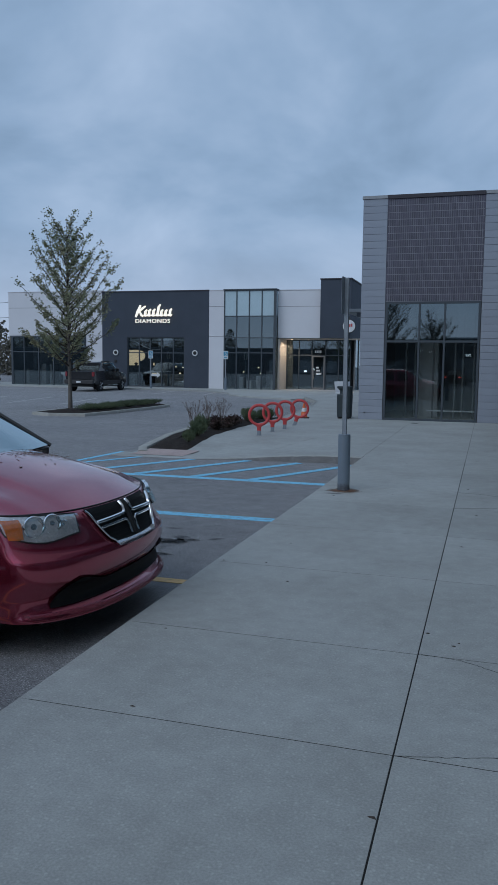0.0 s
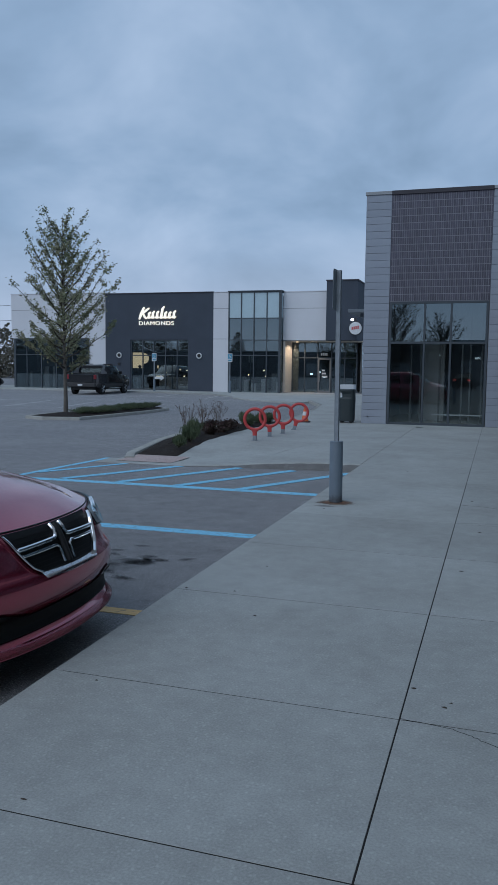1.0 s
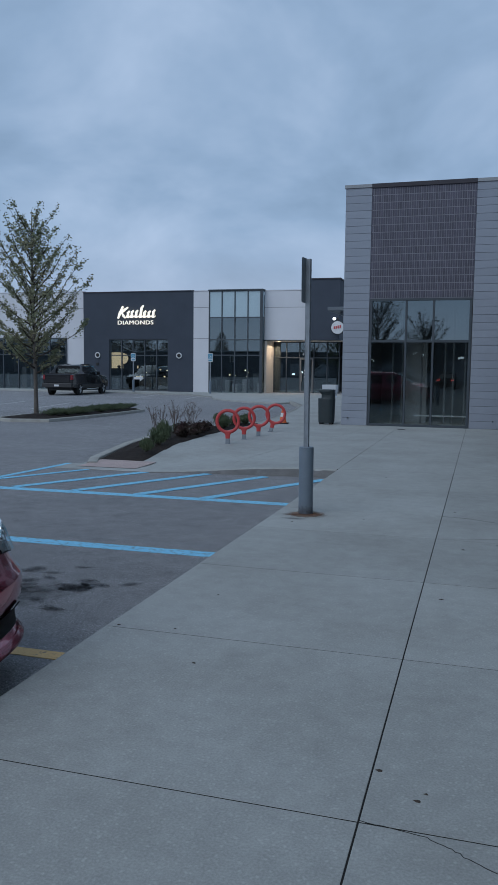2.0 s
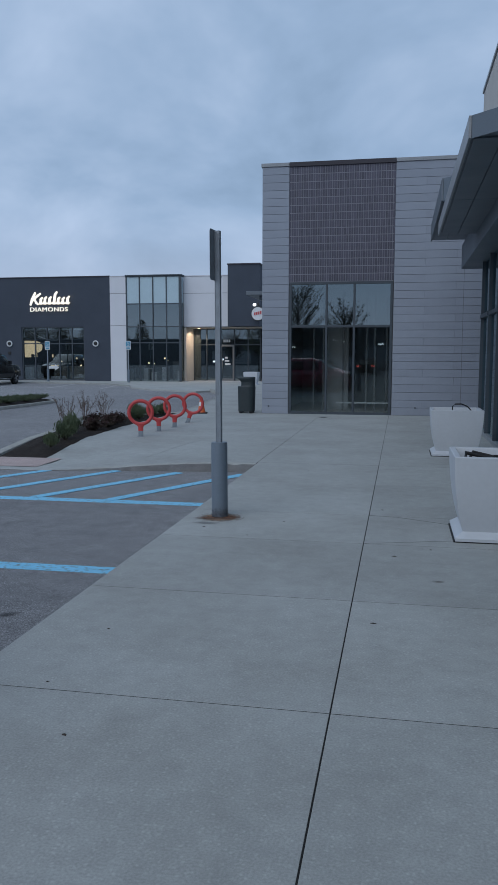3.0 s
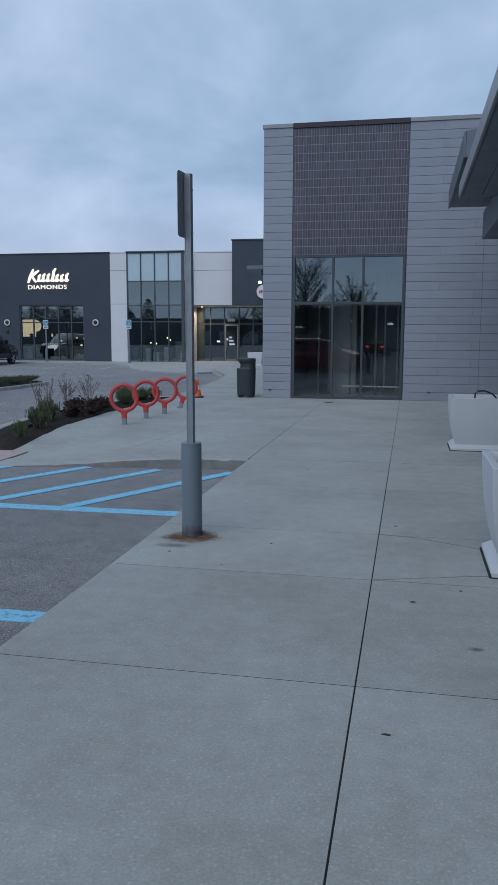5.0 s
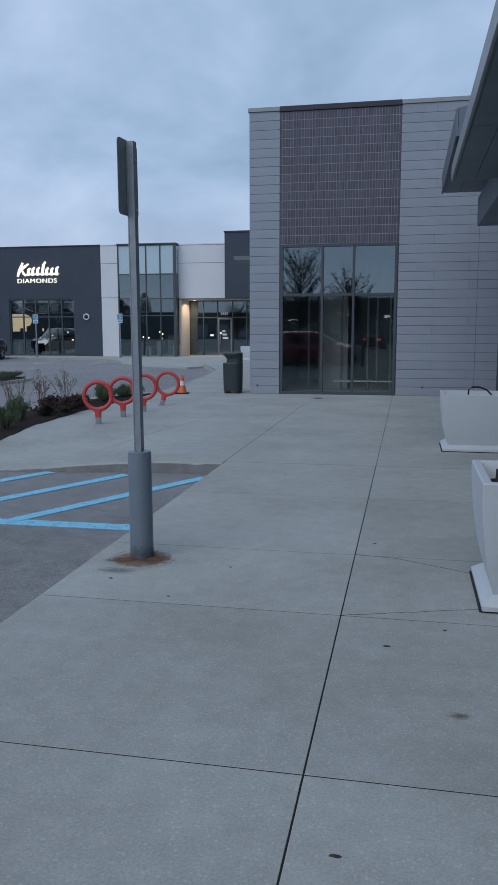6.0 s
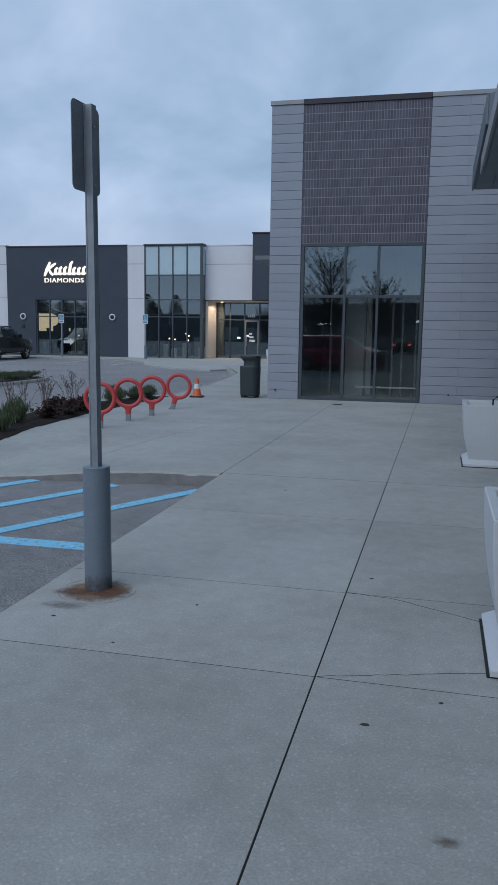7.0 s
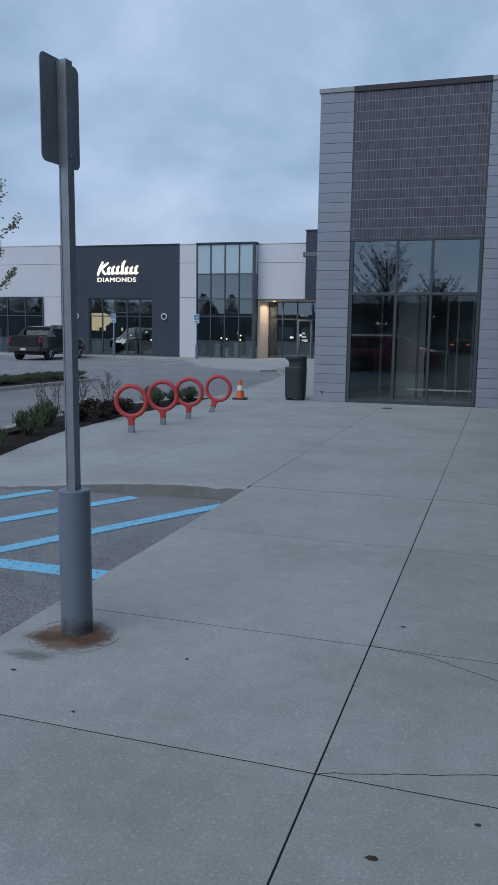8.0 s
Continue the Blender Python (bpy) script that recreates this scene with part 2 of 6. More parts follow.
M_SHRUB = material("evergreen_shrub", (0.078, 0.112, 0.064), 0.6, second=(0.12, 0.14, 0.075), scale=5, amount=0.8, fine=25, grain=0.35, spec=0.3)
M_DRY = material("dry_stalk", (0.15, 0.115, 0.10), 0.9, scale=8, amount=0.6, spec=0.2)
M_REDLEAF = material("reddish_groundcover", (0.055, 0.03, 0.03), 0.8, second=(0.035, 0.035, 0.022), scale=5, amount=0.8, spec=0.2)
M_PAINT_RED = material("dark_red_car_paint", (0.385, 0.038, 0.076), 0.22, metal=0.85, scale=2, amount=0.2, grain=0.03, coat=1.0)
M_PAINT_RED.node_tree.nodes["Principled BSDF"].inputs["Coat IOR"].default_value = 1.75
M_PAINT_BLACK = material("black_car_paint", (0.006, 0.006, 0.008), 0.22, metal=0.0, scale=2, amount=0.3, grain=0.04, coat=0.8)
M_PAINT_SILVER = material("silver_car_paint", (0.30, 0.31, 0.33), 0.35, metal=0.5, scale=2, amount=0.2, grain=0.03, coat=0.8)
M_TRIM = material("black_trim", (0.012, 0.012, 0.013), 0.5, scale=6, amount=0.4)
M_CHROME = material("chrome", (0.90, 0.91, 0.92), 0.13, metal=1.0, scale=3, amount=0.1, grain=0.02)
M_GREYTRIM = material("grey_cladding", (0.16, 0.165, 0.17), 0.6, scale=3, amount=0.3)
M_LAMPGLASS = glass("lamp_lens", (0.95, 0.96, 0.97), strength=0.06)
M_LAMPBACK = material("lamp_reflector", (0.93, 0.94, 0.95), 0.25, metal=0.3, scale=14, amount=0.3)
M_AMBER = material("amber_lens", (0.85, 0.27, 0.05), 0.25, scale=20, amount=0.3, coat=0.6)
M_TAIL = material("red_lens", (0.40, 0.012, 0.012), 0.2, scale=20, amount=0.3, coat=0.6)
M_CARGLASS = glass("car_glass", (0.25, 0.28, 0.28), strength=0.01)
M_TYRE = material("tyre_rubber", (0.02, 0.02, 0.021), 0.8, scale=12, amount=0.4, spec=0.3)
M_RIM = material("alloy_rim", (0.42, 0.43, 0.44), 0.3, metal=0.9, scale=6, amount=0.3)
M_SIGNBLUE = material("blue_sign_face", (0.08, 0.28, 0.42), 0.5, scale=4, amount=0.2)
M_SIGNWHITE = material("white_sign_face", (0.62, 0.64, 0.65), 0.5, scale=4, amount=0.2)
M_LETTER = glow("lit_letter", (1.0, 0.92, 0.79), 0.55)
M_WARM = glow("warm_lamp", (1.0, 0.72, 0.42), 5.0)
M_WARM_SOFT = glow("lit_shop_panel", (1.0, 0.76, 0.47), 0.72)
M_DISPLAY = glow("display_lamp", (1.0, 0.78, 0.52), 1.6)
M_TAIL_OFF = material("unlit_tail_lens", (0.22, 0.016, 0.024), 0.25, scale=20, amount=0.3, coat=0.5)
M_COOL = glow("cool_lamp", (0.9, 0.95, 1.0), 2.2)
M_REDGLOW = glow("red_tail_light", (1.0, 0.10, 0.08), 2.5)
M_FARTREE = material("far_tree_mass", (0.105, 0.105, 0.085), 0.95, second=(0.13, 0.115, 0.095), scale=0.8, amount=0.8, fine=6, grain=0.35, spec=0.1)

# ---- mesh helpers ----
def finish(bm, name, mat, smooth=False):
    bmesh.ops.recalc_face_normals(bm, faces=bm.faces[:])
    me = bpy.data.meshes.new(name)
    bm.to_mesh(me)
    bm.free()
    if mat:
        me.materials.append(mat)
    if smooth:
        me.shade_smooth()
        me.set_sharp_from_angle(angle=radians(38))
    return me


def part(name, bm, mat, parent=None, label="", smooth=False):
    ob = new(name, finish(bm, name, mat, smooth))
    ob.parent = parent
    if label:
        tagged(ob, label)
    return ob


def thing(name, label, category, at=(0, 0, 0), rz=0, group="", kind=""):
    ob = new(name)
    ob.empty_display_size = 0.1
    ob.matrix_world = pose(*at, 0, 0, rz)
    return tagged(ob, label, category, group, kind)


def box(bm, x0, x1, y0, y1, z0, z1, bevel=0.0, seg=1):
    ret = bmesh.ops.create_cube(bm, size=1)
    vs = ret["verts"]
    for v in vs:
        v.co = Vector((x0 if v.co.x < 0 else x1, y0 if v.co.y < 0 else y1, z0 if v.co.z < 0 else z1))
    if bevel:
        es = list({e for v in vs for e in v.link_edges})
        bmesh.ops.bevel(bm, geom=es, offset=bevel, segments=seg, affect="EDGES", profile=0.5)
    return bm


def boxm(*a, **k):
    return box(bmesh.new(), *a, **k)


def tube(bm, pts, radii, seg=8, cap=True):
    """A tapered tube along points."""
    rings = []
    pts = [Vector(p) for p in pts]
    for i, p in enumerate(pts):
        d = (pts[min(i + 1, len(pts) - 1)] - pts[max(i - 1, 0)]).normalized()
        a = d.cross(Vector((0, 0, 1)) if abs(d.z) < 0.9 else Vector((1, 0, 0))).normalized()
        b = d.cross(a)
        r = radii[i] if hasattr(radii, "__len__") else radii
        rings.append([bm.verts.new(p + (a * math.cos(2 * math.pi * k / seg) + b * math.sin(2 * math.pi * k / seg)) * r) for k in range(seg)])
    for r0, r1 in zip(rings, rings[1:]):
        for k in range(seg):
            bm.faces.new((r0[k], r0[(k + 1) % seg], r1[(k + 1) % seg], r1[k]))
    if cap:
        bm.faces.new(rings[0])
        bm.faces.new(rings[-1][::-1])
    return bm


def lathe(bm, prof, seg=24, at=(0, 0, 0), axis="z"):
    """Turns (radius, height) pairs round an axis."""
    rings = []
    for r, h in prof:
        ring = []
        for k in range(seg):
            a = 2 * math.pi * k / seg
            c, s = r * math.cos(a), r * math.sin(a)
            co = (c, s, h) if axis == "z" else (c, h, s)
            ring.append(bm.verts.new(Vector(co) + Vector(at)))
        rings.append(ring)
    for r0, r1 in zip(rings, rings[1:]):
        for k in range(seg):
            bm.faces.new((r0[k], r0[(k + 1) % seg], r1[(k + 1) % seg], r1[k]))
    bm.faces.new(rings[0])
    bm.faces.new(rings[-1])
    return bm


def prism(bm, poly, z0, z1, bevel=0.0):
    """A polygon in plan, raised from z0 to z1."""
    lo = [bm.verts.new((x, y, z0)) for x, y in poly]
    hi = [bm.verts.new((x, y, z1)) for x, y in poly]
    n = len(poly)
    top = bm.faces.new(hi)
    bm.faces.new(lo[::-1])
    for i in range(n):
        bm.faces.new((lo[i], lo[(i + 1) % n], hi[(i + 1) % n], hi[i]))
    if bevel:
        bmesh.ops.bevel(bm, geom=list(top.edges), offset=bevel, segments=2, affect="EDGES", profile=0.5)
    return bm


def grid(bm, rows, close=False):
    """Faces between rows of points of equal length."""
    vr = [[bm.verts.new(p) for p in r] for r in rows]
    for a, b in zip(vr, vr[1:]):
        n = len(a)
        for i in range(n if close else n - 1):
            bm.faces.new((a[i], a[(i + 1) % n], b[(i + 1) % n], b[i]))
    return vr


def strip(bm, pts, width, z, lift=0.0):
    """A flat painted band along points in plan, with a little thickness."""
    P = [Vector((x, y, 0)) for x, y in pts]
    rows = []
    for i, p in enumerate(P):
        d = (P[min(i + 1, len(P) - 1)] - P[max(i - 1, 0)]).normalized()
        n = Vector((-d.y, d.x, 0)) * width / 2
        zz = z + lift
        rows.append([(*(p - n).xy, zz - 0.006), (*(p - n).xy, zz), (*(p + n).xy, zz), (*(p + n).xy, zz - 0.006)])
    grid(bm, rows)
    return bm

LOT = -0.15          # level of the car park below the pavement


# ---- ground, pavement, kerbs, painted lines ----
def lot_ground():
    bm = bmesh.new()
    xs = [-900, -200, -60, -40, -20, -10, -4, 4, 20, 60, 200, 900]
    ys = [-900, -200, -60, -30, -10, 0, 10, 20, 30, 45, 60, 100, 250, 900]
    grid(bm, [[(x, y, LOT) for x in xs] for y in ys])
    tagged(part("ground", bm, M_ASPHALT), "grey worn asphalt car park stretching to the horizon", "ground", kind="structure")


lot_ground()


def band_ob(name, label, pts, width, mat, lift=0.004):
    tagged(part(name, strip(bmesh.new(), pts, width, LOT, lift), mat), label, "road marking", kind="structure")


for yy, x_end in ((8.0, -7.3), (11.02, -7.3)):
    band_ob("blue_line", "worn blue painted line on the asphalt", [(-1.99, yy + 0.03), (-4.5, yy), (x_end, yy - 0.06)], 0.19, M_BLUE)
for x0 in (-3.29, -4.30, -5.31, -6.32):
    band_ob("blue_hatch_line", "worn blue diagonal hatching line on the asphalt", [(x0, 11.09), (x0 + 1.25, 13.52)], 0.16, M_BLUE, 0.008)
band_ob("blue_hatch_line", "worn blue diagonal hatching line on the asphalt", [(-7.1, 11.6), (-6.15, 13.5)], 0.12, M_BLUE, 0.008)
band_ob("blue_line", "worn blue painted border line on the asphalt", [(-7.2, 11.05), (-7.0, 14.0)], 0.12, M_BLUE, 0.006)
for yy in (5.18, 2.43, -0.32):
    band_ob("yellow_line", "faded yellow painted stall line on the asphalt", [(-2.05, yy), (-7.3, yy)], 0.12, M_YELLOW)
for i in range(5):
    band_ob("white_line", "faint white painted stall line on the asphalt", [(-15.2 - 2.7 * i, 30.0), (-16.6 - 2.7 * i, 36.0)], 0.12, M_WHITE_LINE)
for i in range(4):
    band_ob("white_line", "faint white painted stall line on the asphalt", [(-16.0 - 3.2 * i, 43.0), (-17.0 - 3.2 * i, 49.2)], 0.12, M_WHITE_LINE)


def stain(name, label, x, y, z, r, mat, squash=0.5, turn=0):
    bm = bmesh.new()
    bm.faces.new([bm.verts.new((1.7 * r * math.cos(a), 1.7 * r * math.sin(a), 0)) for a in np.linspace(0, 2 * math.pi, 25)[:-1]])
    ob = tagged(part(name, bm, mat), label, "stain", kind="structure")
    ob.matrix_world = pose(x, y, z, 0, 0, turn) @ Matrix.Diagonal((1, squash, 1, 1)).to_4x4()


M_OIL = decal("oil_on_asphalt", (0.035, 0.035, 0.037), 0.5, 0.0, 9.0, 0.5, 2.4)
M_OIL_SMALL = decal("oil_drips", (0.03, 0.03, 0.032), 0.12, 0.0, 26.0, 0.7, 2.2)
stain("oil_stain", "wide dark dried oil stain on the asphalt", -3.15, 6.3, LOT + 0.004, 0.5, M_OIL, 0.8, 20)
rnd = random.Random(17)
for k in range(26):
    x, y = -2.95 + rnd.gauss(0, 0.36), 6.65 + rnd.gauss(0, 0.30)
    if x < -2.2:
        stain("oil_stain", "small dark dried oil drip on the asphalt", x, y, LOT + 0.0045 + 0.0002 * k, 0.12, M_OIL_SMALL, rnd.uniform(0.3, 0.7), rnd.uniform(-40, 40))

EDGE = -1.882      # outer edge of the pavement along the stalls
WALL_X = 2.04     # shop front of the wing
FACADE = 24.318   # front of the grey block building


def ramp_z(x, y):
    """Height of the plaza: level, but for the dropped kerb at its front corner."""
    a = min(1, max(0, (-2.5 - x) / 2.9))
    b = min(1, max(0, (17.0 - y) / 3.0))
    a, b = a * a * (3 - 2 * a), b * b * (3 - 2 * b)
    return -0.135 * a * b


pavement = thing("pavement", "grey broom-finished concrete pavement with sawn joints", "pavement", kind="structure")
bm = bmesh.new()
box(bm, EDGE + 0.03, WALL_X + 0.2, -12, 13.98, -0.3, -0.0012)
part("bedding", bm, M_JOINT, pavement)

Y_JOINTS = [-12, -9.6, -7.2, -4.8, -2.2, 0.55, 2.42, 3.70, 5.41, 7.13, 8.80, 10.05, 12.02, 13.88]


def slab(x0, x1, y0, y1, gap_x0=0.003, gap_x1=0.003, edge=False):
    g = 0.0032
    bm = bmesh.new()
    # the outer edge runs slightly askew
    ex = (lambda y: float(np.interp(y, [4.5, 9.5], [-0.038, 0.0]))) if edge else (lambda y: 0.0)
    prism(bm, [(x0 + gap_x0 + ex(y0), y0 + g), (x1 - gap_x1, y0 + g), (x1 - gap_x1, y1 - g), (x0 + gap_x0 + ex(y1), y1 - g)], -0.21, 0.0, 0.0)
    top = [e for e in bm.edges if all(v.co.z > -0.01 for v in e.verts)]
    outer = [e for e in top if all(v.co.x < x0 + 0.01 for v in e.verts)] if edge else []
    rest = [e for e in top if e not in outer]
    if outer:
        bmesh.ops.bevel(bm, geom=outer, offset=0.022, segments=3, affect="EDGES", profile=0.5)
        rest = [e for e in bm.edges if e.is_valid and all(v.co.z > -0.001 for v in e.verts) and not all(v.co.x < x0 + 0.03 for v in e.verts)]
    bmesh.ops.bevel(bm, geom=rest, offset=0.0015, segments=1, affect="EDGES")
    part("slab", bm, M_CONCRETE, pavement)


for y0, y1 in zip(Y_JOINTS, Y_JOINTS[1:]):
    slab(EDGE, 0.0, y0, y1, 0.0, 0.0035, edge=True)
    slab(0.0, WALL_X + 0.12, y0, y1, 0.0035)


def plaza():
    """The plaza beyond the stalls: three fields divided by joints, with a dropped corner."""
    xl = lambda y: float(np.interp(y, [14.5, 17.0, 19.2, 24.0], [-5.76, -6.0, -6.15, -6.08])) if y < 24 else float(np.interp(y, [24, 24.3, 27.4, 32, 36, 40.5, 47], [-6.05, -6.1, -6.38, -6.88, -7.48, -9.1, -9.1]))
    def field(xa, xb, ya, yb, nx, ny):
        rows = []
        for j in range(ny + 1):
            y = ya + (yb - ya) * j / ny
            a, b = (f(y) if callable(f) else f for f in (xa, xb))
            rows.append([(a + (b - a) * i / nx, y, ramp_z(a + (b - a) * i / nx, y)) for i in range(nx + 1)])
        bm = bmesh.new()
        grid(bm, rows)
        ret = bmesh.ops.extrude_face_region(bm, geom=bm.faces[:])
        for v in ret["geom"]:
            if isinstance(v, bmesh.types.BMVert):
                v.co.z -= 0.2
        part("slab", bm, M_CONCRETE, pavement)
    front = lambda x: 13.9
    diag = lambda y: -3.82 + 0.155 * (y - 15.3)
    g = 0.003
    field(EDGE + g, -g, 13.888, 17.2 - g, 2, 4)
    field(g, WALL_X + 0.12, 13.888, 17.2 - g, 2, 4)
    field(EDGE + g, -g, 17.2 + g, FACADE - 0.01, 2, 4)
    field(g, WALL_X + 0.5, 17.2 + g, FACADE - 0.01, 2, 4)
    field(lambda y: diag(y) + g, EDGE - g, 13.9, FACADE + 0.3, 8, 16)
    field(lambda y: -6.75, lambda y: diag(y) - g, 13.9, 14.55, 14, 3)
    field(lambda y: xl(y), lambda y: diag(y) - g, 14.552, FACADE + 0.3, 14, 20)
    field(lambda y: xl(y), lambda y: -3.66, FACADE + 0.308, 47.0, 4, 10)


plaza()
bm = bmesh.new()
grid(bm, [[(-6.2, y, ramp_z(-6.2, y) - 0.09), (-4, y, ramp_z(-4, y) - 0.09), (-3, y, ramp_z(-3, y) - 0.06), (-2.2, y, -0.03), (EDGE, y, -0.006), (2.2, y, -0.004)] for y in (14.0, 15, 16, 17, 20, 24.3)])
part("bedding", bm, M_JOINT, pavement)


# stains plus the riser's shade, both put into one dark colour
M_KERB_DARK = material("grimy_shaded_kerb", (0.245, 0.245, 0.245), 0.9, second=(0.165, 0.165, 0.165), scale=5, amount=0.8, fine=120, grain=0.2, bump=0.6, bump_scale=150, spec=0.2)


def rounded_kerb(pts, width, top, name="kerb", label="weathered concrete kerb along the asphalt", mat=None):
    """A kerb with a rounded top edge along points (x, y) with a height for each."""
    bm = bmesh.new()
    P = [Vector((p[0], p[1], 0)) for p in pts]
    rows = []
    for i, p in enumerate(P):
        d = (P[min(i + 1, len(P) - 1)] - P[max(i - 1, 0)]).normalized()
        n = Vector((-d.y, d.x, 0))
        t = pts[i][2] if len(pts[i]) > 2 else top
        prof = [(-width / 2, LOT - 0.05), (-width / 2, t - 0.03), (-width / 2 + 0.01, t - 0.008), (-width / 2 + 0.035, t), (width / 2 - 0.035, t), (width / 2 - 0.01, t - 0.008), (width / 2, t - 0.03), (width / 2, LOT - 0.05)]
        rows.append([(*(p + n * a).xy, z) for a, z in prof])
    vr = grid(bm, rows)
    bm.faces.new(vr[0]); bm.faces.new(vr[-1])
    return tagged(part(name, bm, mat or M_KERB, smooth=True), label, "kerb", kind="structure")


# the step at the plaza's front, falling to the dropped corner
def plaza_front():
    """The slab's worn front edge: a pale chipped arris over a stained riser, its shade put into the colour."""
    k = thing("kerb", "chipped pale concrete edge over a stained riser with shade in its colour", "kerb", kind="structure")
    front_y = lambda x: float(np.interp(-x, [1.9, 2.6, 3.1, 3.6, 4.1, 4.5, 5.1, 6.9], [13.76, 13.72, 13.67, 13.60, 13.52, 13.44, 13.30, 13.24]))
    riser, top = [], []
    for x in np.linspace(EDGE - 0.004, -6.9, 150):
        y, t = front_y(x), max(ramp_z(x, 13.9), LOT + 0.018) + 0.003
        drop = min(1.0, (t - LOT) / 0.06)
        n1 = noise.noise((x * 9.0, 0.3, 1.7))
        chip = max(0.0, noise.noise((x * 4.3, 5.1, 0.2)) - 0.1) * 0.05 * drop
        a = (x, y + 0.006 * n1, LOT - 0.05)
        b = (x, y + 0.012 + 0.005 * n1 + 0.3 * chip, t - 0.024 * drop - chip * 0.7)
        c = (x, y + 0.026 + 0.010 * n1 + chip, t - 0.007 * drop)
        riser.append([a, (x, y + 0.004, (a[2] + b[2]) / 2), b])
        top.append([b, c, (x, y + 0.055 + 0.012 * n1 + chip, t), (x, 13.9, ramp_z(x, 13.9) if x > -5.2 else t)])
    bm = bmesh.new(); grid(bm, riser)
    part("riser", bm, M_KERB_DARK, k, "stained riser with shade in its colour")
    bm = bmesh.new(); grid(bm, top)
    part("edge_top", bm, M_CONCRETE, k)


plaza_front()


def tactile():
    ob = thing("tactile_paving", "faded red tactile paving with small domes at the dropped kerb", "paving", kind="structure")
    bm = bmesh.new()
    rows = [[(x, y, ramp_z(x, y) + 0.014) for x in np.linspace(-6.6, -5.45, 6)] for y in np.linspace(13.52, 14.5, 5)]
    grid(bm, rows)
    part("plate", bm, M_TACTILE, ob)
    bm = bmesh.new()
    for i in range(21):
        for j in range(15):
            x, y = -6.57 + 0.0535 * i, 13.56 + 0.062 * j
            bmesh.ops.create_cone(bm, cap_ends=True, segments=6, radius1=0.013, radius2=0.007, depth=0.006, matrix=Matrix.Translation((x, y, ramp_z(x, y) + 0.017)))
    part("domes", bm, M_TACTILE, ob)["kind"] = "stuff"


tactile()

# planting bed beside the plaza
BED = [(-5.72, 14.55), (-5.95, 17.0), (-6.1, 19.2), (-6.1, 21.5), (-6.05, 24.0), (-6.5, 23.7), (-7.15, 21.8), (-7.3, 19.2), (-7.0, 16.8), (-6.7, 14.6)]


def mulch(poly, name, label, base_z, hump, seed=1):
    """A humped sheet of bark mulch in a plan outline."""
    bm = bmesh.new()
    cx = sum(p[0] for p in poly) / len(poly)
    cy = sum(p[1] for p in poly) / len(poly)
    n = len(poly)
    fine = []
    for i in range(n):
        a, b = poly[i], poly[(i + 1) % n]
        for k in range(6):
            fine.append((a[0] + (b[0] - a[0]) * k / 6, a[1] + (b[1] - a[1]) * k / 6))
    rows = []
    for j in range(8):
        f = j / 7
        row = []
        for x, y in fine:
            # pull towards the long axis, not the middle point
            tx, ty = cx + (x - cx) * 0.12, cy + (y - cy) * 0.75
            px, py = x + (tx - x) * f, y + (ty - y) * f
            z = base_z(px, py) + hump * f ** 0.6 + 0.035 * noise.noise((px * 5, py * 5, seed)) * (f > 0) + 0.02 * noise.noise((px * 17, py * 17, seed)) * (f > 0)
            row.append((px, py, z))
        rows.append(row)
    vr = grid(bm, rows, close=True)
    bm.faces.new(vr[-1])
    lower = [bm.verts.new((x, y, LOT - 0.02)) for x, y in fine]
    for i in range(len(fine)):
        bm.faces.new((vr[0][i], vr[0][(i + 1) % len(fine)], lower[(i + 1) % len(fine)], lower[i]))
    return tagged(part(name, bm, M_SOIL, smooth=True), label, "planting bed", kind="structure")


mulch(BED, "planting_bed", "dark brown bark mulch bed beside the concrete plaza", lambda x, y: ramp_z(x, y) - 0.01, 0.06)
rounded_kerb([(-6.55, 14.0, -0.10), (-6.85, 14.7, -0.09), (-7.12, 16.8, 0.0), (-7.42, 19.2, 0.0), (-7.28, 21.8, 0.0), (-6.6, 23.85, 0.0), (-6.13, 24.3, 0.0)], 0.2, 0.0, label="pale concrete kerb behind the planting bed")
rounded_kerb([(-6.13, 24.3, 0.0), (-6.4, 27.4, 0.0), (-6.9, 32.0, 0.0), (-7.5, 36.0, 0.0), (-9.1, 40.5, 0.0)], 0.16, 0.0, label="pale concrete kerb along the drive")

# kerbed tree island in the car park
ISLE = [(-15.1, 23.4), (-14.2, 22.95), (-13.05, 23.3), (-12.9, 25.0), (-12.75, 28.0), (-12.8, 30.2), (-13.3, 30.7), (-13.9, 30.3), (-14.7, 28.0), (-15.2, 25.2)]
mulch([(x * 0.97 + 0.03 * -13.8, y * 0.98 + 0.02 * 26.5) for x, y in ISLE], "tree_island", "dark mulch island in the asphalt car park", lambda x, y: -0.05, 0.06, 4)
rounded_kerb([(*p, -0.04) for p in ISLE] + [(*ISLE[0], -0.04)], 0.15, 0.0, label="pale concrete kerb round the tree island")


def far_walk():
    poly = [(-40, 50.6), (-24, 50.0), (-17.8, 48.7), (-15.2, 45.6), (-14.4, 43.4), (-12.6, 41.3), (-9.6, 39.3), (-8.6, 41), (-8.2, 47), (-3.6, 47), (-3.6, 60), (-40, 60)]
    tagged(part("pavement", prism(bmesh.new(), poly, LOT - 0.05, -0.06, 0.02), M_CONCRETE), "pale concrete pavement in front of the far shops", "pavement", kind="structure")


far_walk()


